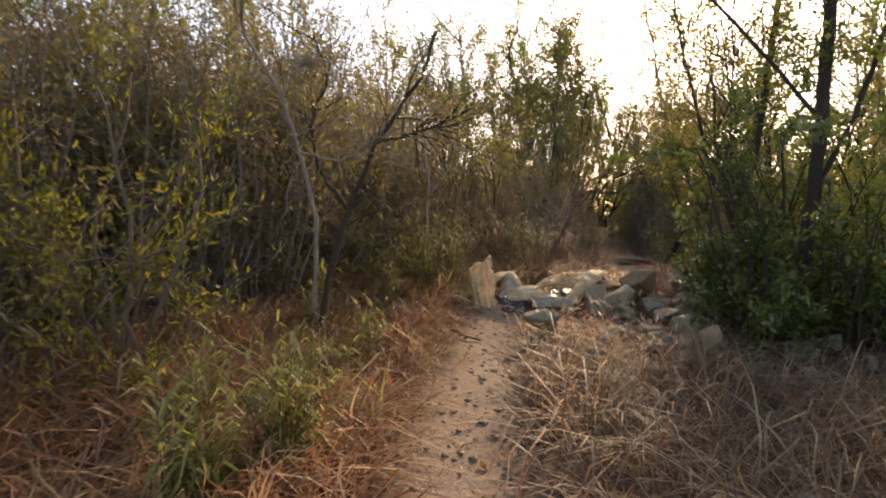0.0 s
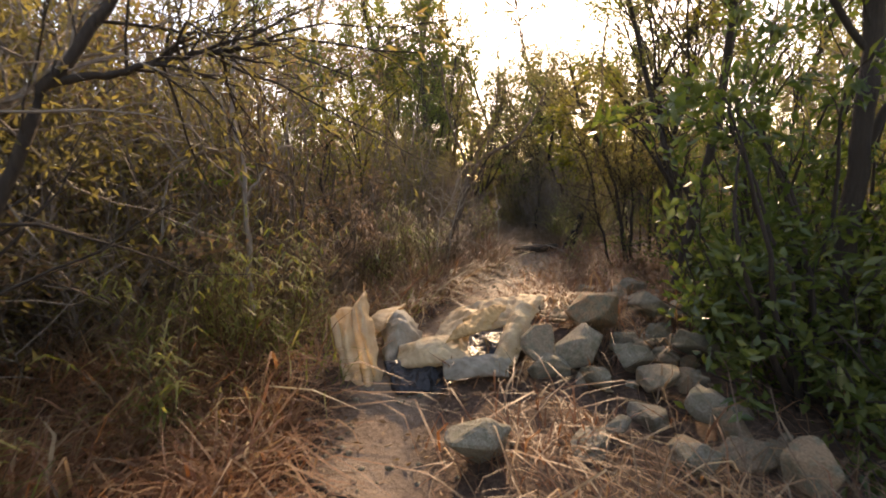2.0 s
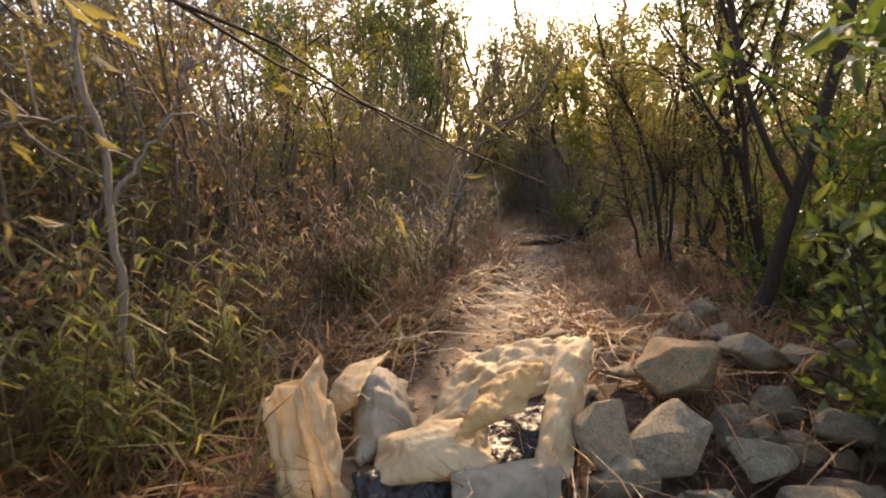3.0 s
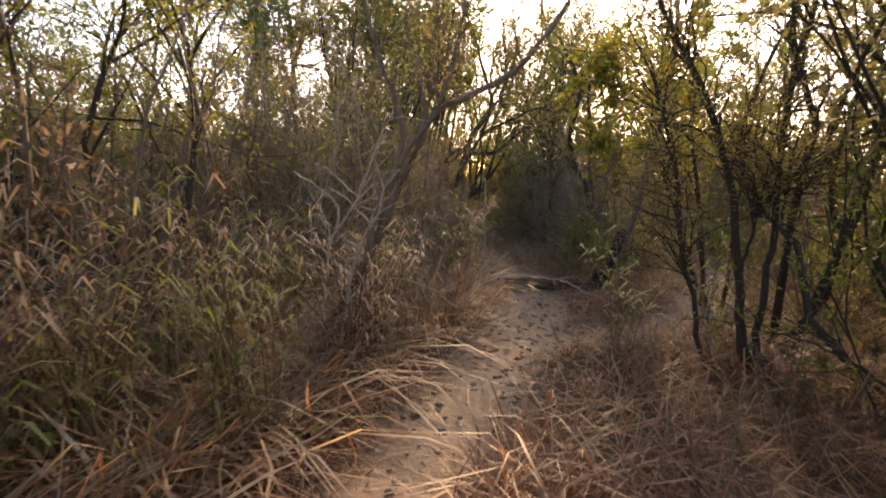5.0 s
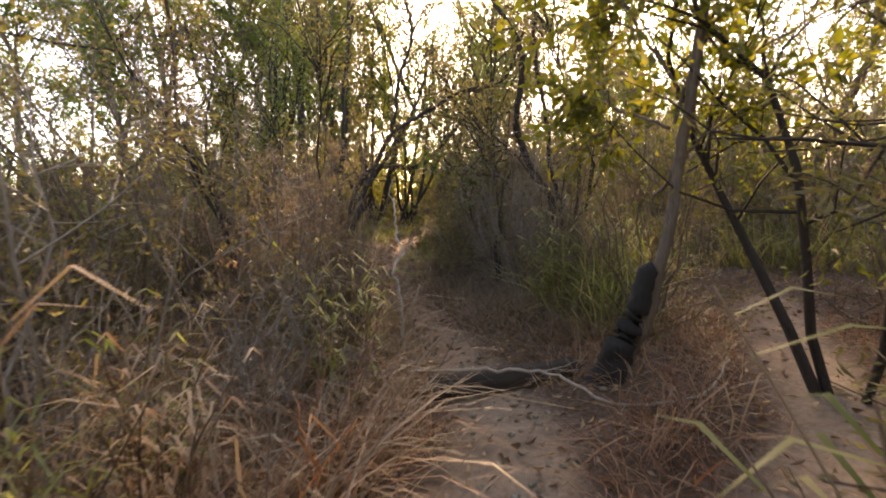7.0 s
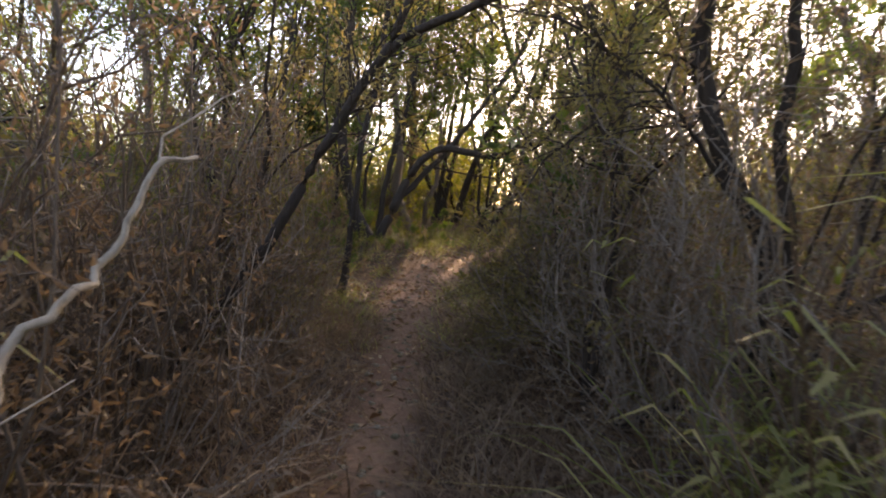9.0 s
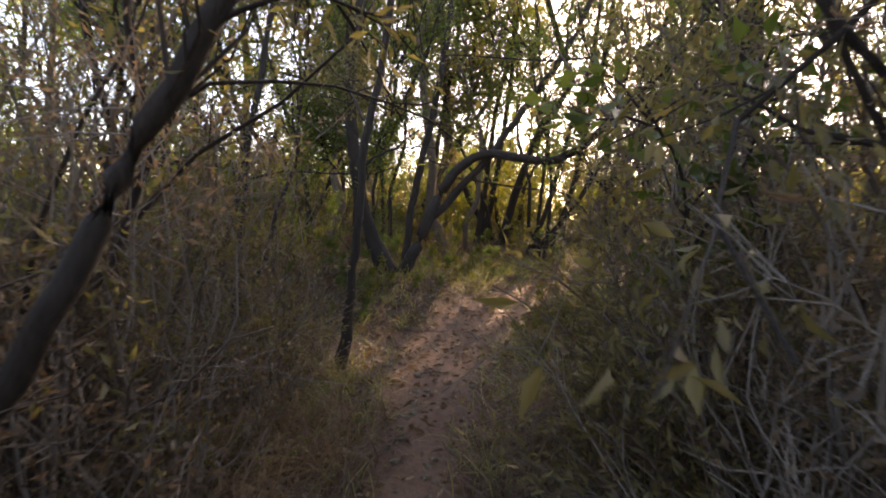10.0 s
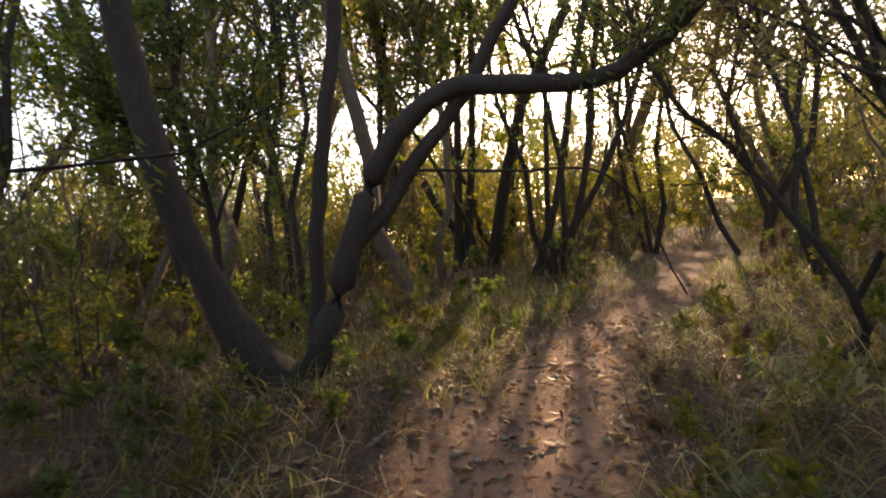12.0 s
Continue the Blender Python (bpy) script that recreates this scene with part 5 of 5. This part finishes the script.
grass("pale_dry_grass", [(tufts(rng, 120, (0.4, 2.5, 1.4, 5.0), mound, 5, 0.08), 0.58, 0.01, 0.4, 0.9), (tufts(rng, 380, (0, 5, -1.5, 8), pale_r, 7), 0.36, 0.007, 0.45, 1.0), (tufts(rng, 6000, (-2, 5, 6, 13.5), pale_l, 7), 0.55, 0.008, 0.45, 1.0),
                         (tufts(rng, 900, (-2, 5, 6, 13.5), pale_l, 5, 0.1), 0.7, 0.015, 0.5, 1.2), (tufts(rng, 300, (0, 4, -1, 6), pale_r, 4, 0.1), 0.38, 0.014, 0.5, 1.2),
                         (tufts(rng, 13000, (0, 14, 12.5, 28), thin, 6), 0.27, 0.006, 0.4, 0.7)], DRY_PALE, "straw-coloured dead grass in bent tangled tufts", rng)
broad = lambda x, y, d, s: inside(d, 0.3, 2.4, 0.15) * inside(y, 6.9, 10.4, 0.3) * (s < 0) * np.clip(patch_wave(x, y, 2.0, 0.8) + 0.3, 0.1, 1)
grass("broad_dry_grass", [(tufts(rng, 900, (-1.5, 3.5, 6.6, 10.6), broad, 5, 0.09), 0.5, 0.019, 0.45, 1.1), (tufts(rng, 420, (-3.2, 0, 0.3, 5.5), bank, 5, 0.09), 0.42, 0.017, 0.5, 1.1),
                          (tufts(rng, 60, (0.5, 2.5, 1.0, 5.0), mound, 4, 0.1), 0.45, 0.014, 0.4, 0.9)], DRY_BROAD, "broad-bladed tan dead grass in arching tufts", rng)
green_l = lambda x, y, d, s: inside(d, 0.25, 2.0, 0.2) * inside(y, -1, 8.5) * (s < 0) * np.clip(patch_wave(x, y, 2.3, 1.4) - 0.45, 0, 1) * 0.9
green_r = lambda x, y, d, s: inside(d, 0.85, 2.6, 0.15) * inside(y, 10.8, 13.0) * (s > 0)
green_w = lambda x, y, d, s: inside(d, 0.1, 9.0, 0.2) * inside(y, 15.5, 36) * np.clip(patch_wave(x, y, 2.1, 0.9) - 0.12, 0, 1) * 0.85
grass("green_grass", [(tufts(rng, 1500, (-4, 2, -1, 9), green_l, 10, 0.06), 0.42, 0.012, 0.35, 0.8), (tufts(rng, 60, (-1.3, 0.2, 5.6, 7.6), green_l, 9, 0.06), 0.55, 0.014, 0.35, 0.9),
                      (tufts(rng, 620, (4, 9, 10.5, 13.2), green_r, 9, 0.08), 0.95, 0.012, 0.22, 0.7), (tufts(rng, 11000, (-1, 15, 15, 30), green_w, 7, 0.05), 0.28, 0.007, 0.4, 0.7)], GREEN_GRASS, "green broad-bladed grass clumps among the dry grass", rng)


brush = lambda x, y, d, s: smooth(0.5, 1.3, d) * (1 - smooth(6, 8, d)) * np.where((x > 1.4) & (x < 3.6) & (y > 3.4) & (y < 7), 0.15, 1) * np.where(y > 17, 0.5, 1)
wood_edge = lambda x, y, d, s: inside(d, 0.0, 1.7, 0.12) * np.clip(patch_wave(x, y, 2.6, 0.4) + 0.15, 0, 1)
grass("wood_grass", [(tufts(rng, 4200, (1.5, 9.5, 15.2, 22.5), wood_edge, 7, 0.05), 0.2, 0.006, 0.5, 0.9)], GREEN_GRASS, "low green and brown grass beside the woodland trail", rng)
grass("undergrowth", [(tufts(rng, 280, (0.4, 2.5, 1.4, 5.0), mound, 7, 0.07), 0.5, 0.006, 0.4, 0.8), (tufts(rng, 4500, (-6, 14, 0, 24), brush, 6, 0.12), 0.5, 0.008, 0.5, 0.6)], LEAF_BROWN, "brown tangled undergrowth of dead stalks below the bushes", rng)
narrow = lambda x, y, d, s: inside(d, 0.03, 0.95, 0.05) * inside(y, 11.6, 16.4, 0.3)
grass("trailside_growth", [(tufts(rng, 3000, (3.0, 6.8, 11.3, 16.8), narrow, 6, 0.06), 0.27, 0.006, 0.5, 0.8), (tufts(rng, 700, (3.0, 6.8, 11.3, 16.8), narrow, 4, 0.08), 0.4, 0.009, 0.5, 0.9)], LEAF_BROWN, "brown low growth crowding the narrow trail", rng)
grass("green_undergrowth", [(tufts(rng, 2600, (-8, 16, -2, 28), brush, 6, 0.12), 0.35, 0.012, 0.5, 0.6)], LEAF_OLIVE, "olive green undergrowth below the bushes", rng)


def clump(x, y, n, h, w, mat, label, seed):
    rng = np.random.default_rng(seed)
    P = np.stack([rng.normal(0, 0.13, n), rng.normal(0, 0.13, n), np.full(n, -0.06)], 1)
    V, F = blades(P, h * rng.uniform(0.55, 1.0, n), w * rng.uniform(0.5, 1.1, n), 0.45, rng, 0.75)
    ob = new("grass_clump", mesh_of("grass_clump", V, F, mat))
    ob.location = (x, y, gz(x, y))
    tagged(ob, label, "grass clump", "grass clumps")


def cane_clump(x, y, stems, h, seed, label="leafy green cane grass clump with arching blades", leaf=None):
    """Upright canes that carry long leaves on alternate sides."""
    rng = np.random.default_rng(seed)
    root = tagged(new("cane_grass"), label, "grass clump", "grass clumps")
    root.location = (x, y, gz(x, y))
    lines, tubes = [], []
    for _ in range(stems):
        a, L = rng.uniform(0, 6.28), h * rng.uniform(0.5, 1.15)
        o = rng.normal(0, 0.07, 2)
        lean = rng.uniform(0.1, 0.5) * L
        pts = np.array([(o[0], o[1], -0.03), (o[0] + 0.3 * lean * math.cos(a), o[1] + 0.3 * lean * math.sin(a), 0.55 * L), (o[0] + lean * math.cos(a), o[1] + lean * math.sin(a), L)])
        lines.append(curve_through(pts, 7))
        tubes.append(tube(lines[-1], 0.0045, 0.002, 4))
    V, F = joined(tubes)
    tagged(part("canes", mesh_of("canes", V, F, DRY_PALE, True), root), kind="stuff")
    n = stems * 9
    P, D = leaf_places(lines, rng, n, 0.15, 0.004)
    a = rng.uniform(0, 6.28, n)
    out = np.stack([np.cos(a), np.sin(a), rng.uniform(0.1, 0.9, n)], 1)
    L = 0.2 * rng.uniform(0.6, 1.4, n)[:, None]
    out = unit(out)
    side = unit(np.cross(out, [0, 0, 1.0])) * ((0.0055 if leaf else 0.008) * rng.uniform(0.7, 1.3, n))[:, None]
    mid, tip = P + out * L * 0.5 + [0, 0, 0.01], P + out * L - np.array([0, 0, 1.0]) * L * rng.uniform(0.15, 0.6, n)[:, None]
    V = np.stack([P - side * 0.5, P + side * 0.5, mid - side, mid + side, tip], 1).reshape(-1, 3)
    q = np.arange(n)[:, None] * 5
    F = np.concatenate([q + [[0, 1, 3]], q + [[0, 3, 2]], q + [[2, 3, 4]]], 1).reshape(-1, 3)
    tagged(part("blades", mesh_of("blades", V, F, leaf or GREEN_GRASS), root), kind="stuff")


for i, (x, y, n, h) in enumerate([(-0.2, 5.95, 20, 0.95), (-0.5, 6.2, 22, 1.05), (-0.35, 6.6, 20, 1.0), (-0.75, 5.8, 18, 0.9), (0.1, 6.4, 14, 0.8), (-0.1, 7.0, 14, 0.8), (-0.75, 2.35, 26, 0.55), (-1.0, 1.95, 24, 0.5), (-0.85, 3.1, 18, 0.5), (-1.3, 2.5, 18, 0.55), (-0.55, 3.9, 14, 0.5), (-1.1, 4.6, 18, 0.7), (-0.6, 5.2, 14, 0.7), (0.9, 7.9, 16, 0.8), (1.2, 8.8, 18, 0.9), (1.5, 9.6, 16, 0.9),
                              (2.6, 10.9, 14, 0.8), (3.4, 11.6, 14, 0.8), (3.7, 12.2, 16, 0.9), (3.4, 12.8, 14, 0.9), (3.9, 8.9, 10, 0.9), (4.95, 9.3, 14, 0.9), (6.9, 18.6, 14, 0.3), (6.3, 18.1, 12, 0.3), (5.6, 12.6, 18, 1.1), (5.9, 13.1, 18, 1.1), (6.3, 12.5, 20, 1.2)]):
    cane_clump(x, y, n, h, 60 + i)
rng = np.random.default_rng(71)
for i in range(17):
    y = rng.uniform(7.3, 10.6)
    x = float(np.interp(y, TRAIL[:, 1], TRAIL[:, 0])) - rng.uniform(0.65, 1.9)
    cane_clump(x, y, 22, float(rng.uniform(0.75, 1.2)), 400 + i, "tall dead cane grass clump with curled tan blades", DRY_BROAD if i % 3 else GREEN_GRASS)
for i, (x, y, n, h) in enumerate([(3.0, 10.2, 190, 0.95), (2.7, 9.8, 170, 0.9), (3.3, 10.8, 170, 0.9), (2.35, 10.3, 170, 0.95), (1.75, 8.5, 150, 0.8), (1.25, 7.8, 150, 0.8), (1.9, 9.2, 150, 0.85), (1.45, 8.6, 130, 0.8), (3.45, 11.75, 150, 0.75), (3.5, 12.2, 130, 0.7), (0.85, 7.3, 130, 0.65), (4.9, 10.55, 110, 0.5), (4.5, 9.2, 110, 0.45)]):
    clump(x, y, n, h, 0.011, DRY_RED if i % 3 else DRY_PALE, "tall tangled dry grass tussock beside the trail", 90 + i)

rng = np.random.default_rng(31)


def flat_leaves(n, box, rule, length, width):
    x0, x1, y0, y1 = box
    x, y = rng.uniform(x0, x1, n), rng.uniform(y0, y1, n)
    d, s = off_trail(x, y)
    k = rng.uniform(0, 1, n) < rule(x, y, d, s)
    x, y = x[k], y[k]
    P = np.stack([x, y, ground_z(x, y) + 0.008 + rng.uniform(0, 0.012, len(x))], 1)
    D = rng.normal(0, 1, P.shape) * [1, 1, 0.18]
    return leaves(P, D, length, width, rng, 0.35)


on_path = lambda x, y, d, s: np.where(d < 0.05, np.where(y > 13, 0.85, 0.35), inside(d, 0.0, 1.6, 0.2) * np.where(y > 12, 0.9, 0.55))
V, F = joined([flat_leaves(42000, (-2, 12, -1, 22), on_path, 0.05, 0.016), flat_leaves(5000, (-2, 12, -1, 22), on_path, 0.075, 0.034), flat_leaves(9000, (3, 8, 8.5, 21), on_path, 0.07, 0.026)])
tagged(new("leaf_litter", mesh_of("leaf_litter", V, F, LITTER)), "brown and pale fallen leaves scattered over the ground", "leaf litter", kind="stuff")
PEB = []
for i in range(900):
    y = rng.uniform(0.5, 20)
    x = float(np.interp(y, TRAIL[:, 1], TRAIL[:, 0])) + rng.normal(0, 0.33)
    s = rng.uniform(0.008, 0.03)
    ball = np.array([(1, 0, 0), (-1, 0, 0), (0, 1, 0), (0, -1, 0), (0, 0, 0.7), (0, 0, -0.7), (0.7, 0.6, 0.3), (-0.6, 0.6, 0.35)]) * rng.uniform(0.7, 1.2, (8, 1)) * s
    f = np.array([(0, 6, 4), (6, 2, 4), (2, 7, 4), (7, 1, 4), (1, 3, 4), (3, 0, 4), (0, 5, 6), (6, 5, 2), (2, 5, 7), (7, 5, 1), (1, 5, 3), (3, 5, 0)])
    PEB.append((ball + [x, y, gz(x, y) + 0.2 * s], f))
V, F = joined(PEB)
tagged(new("pebbles", mesh_of("pebbles", V, F, ROCK)), "small pebbles and earth clods along the trail", "pebbles", kind="stuff")
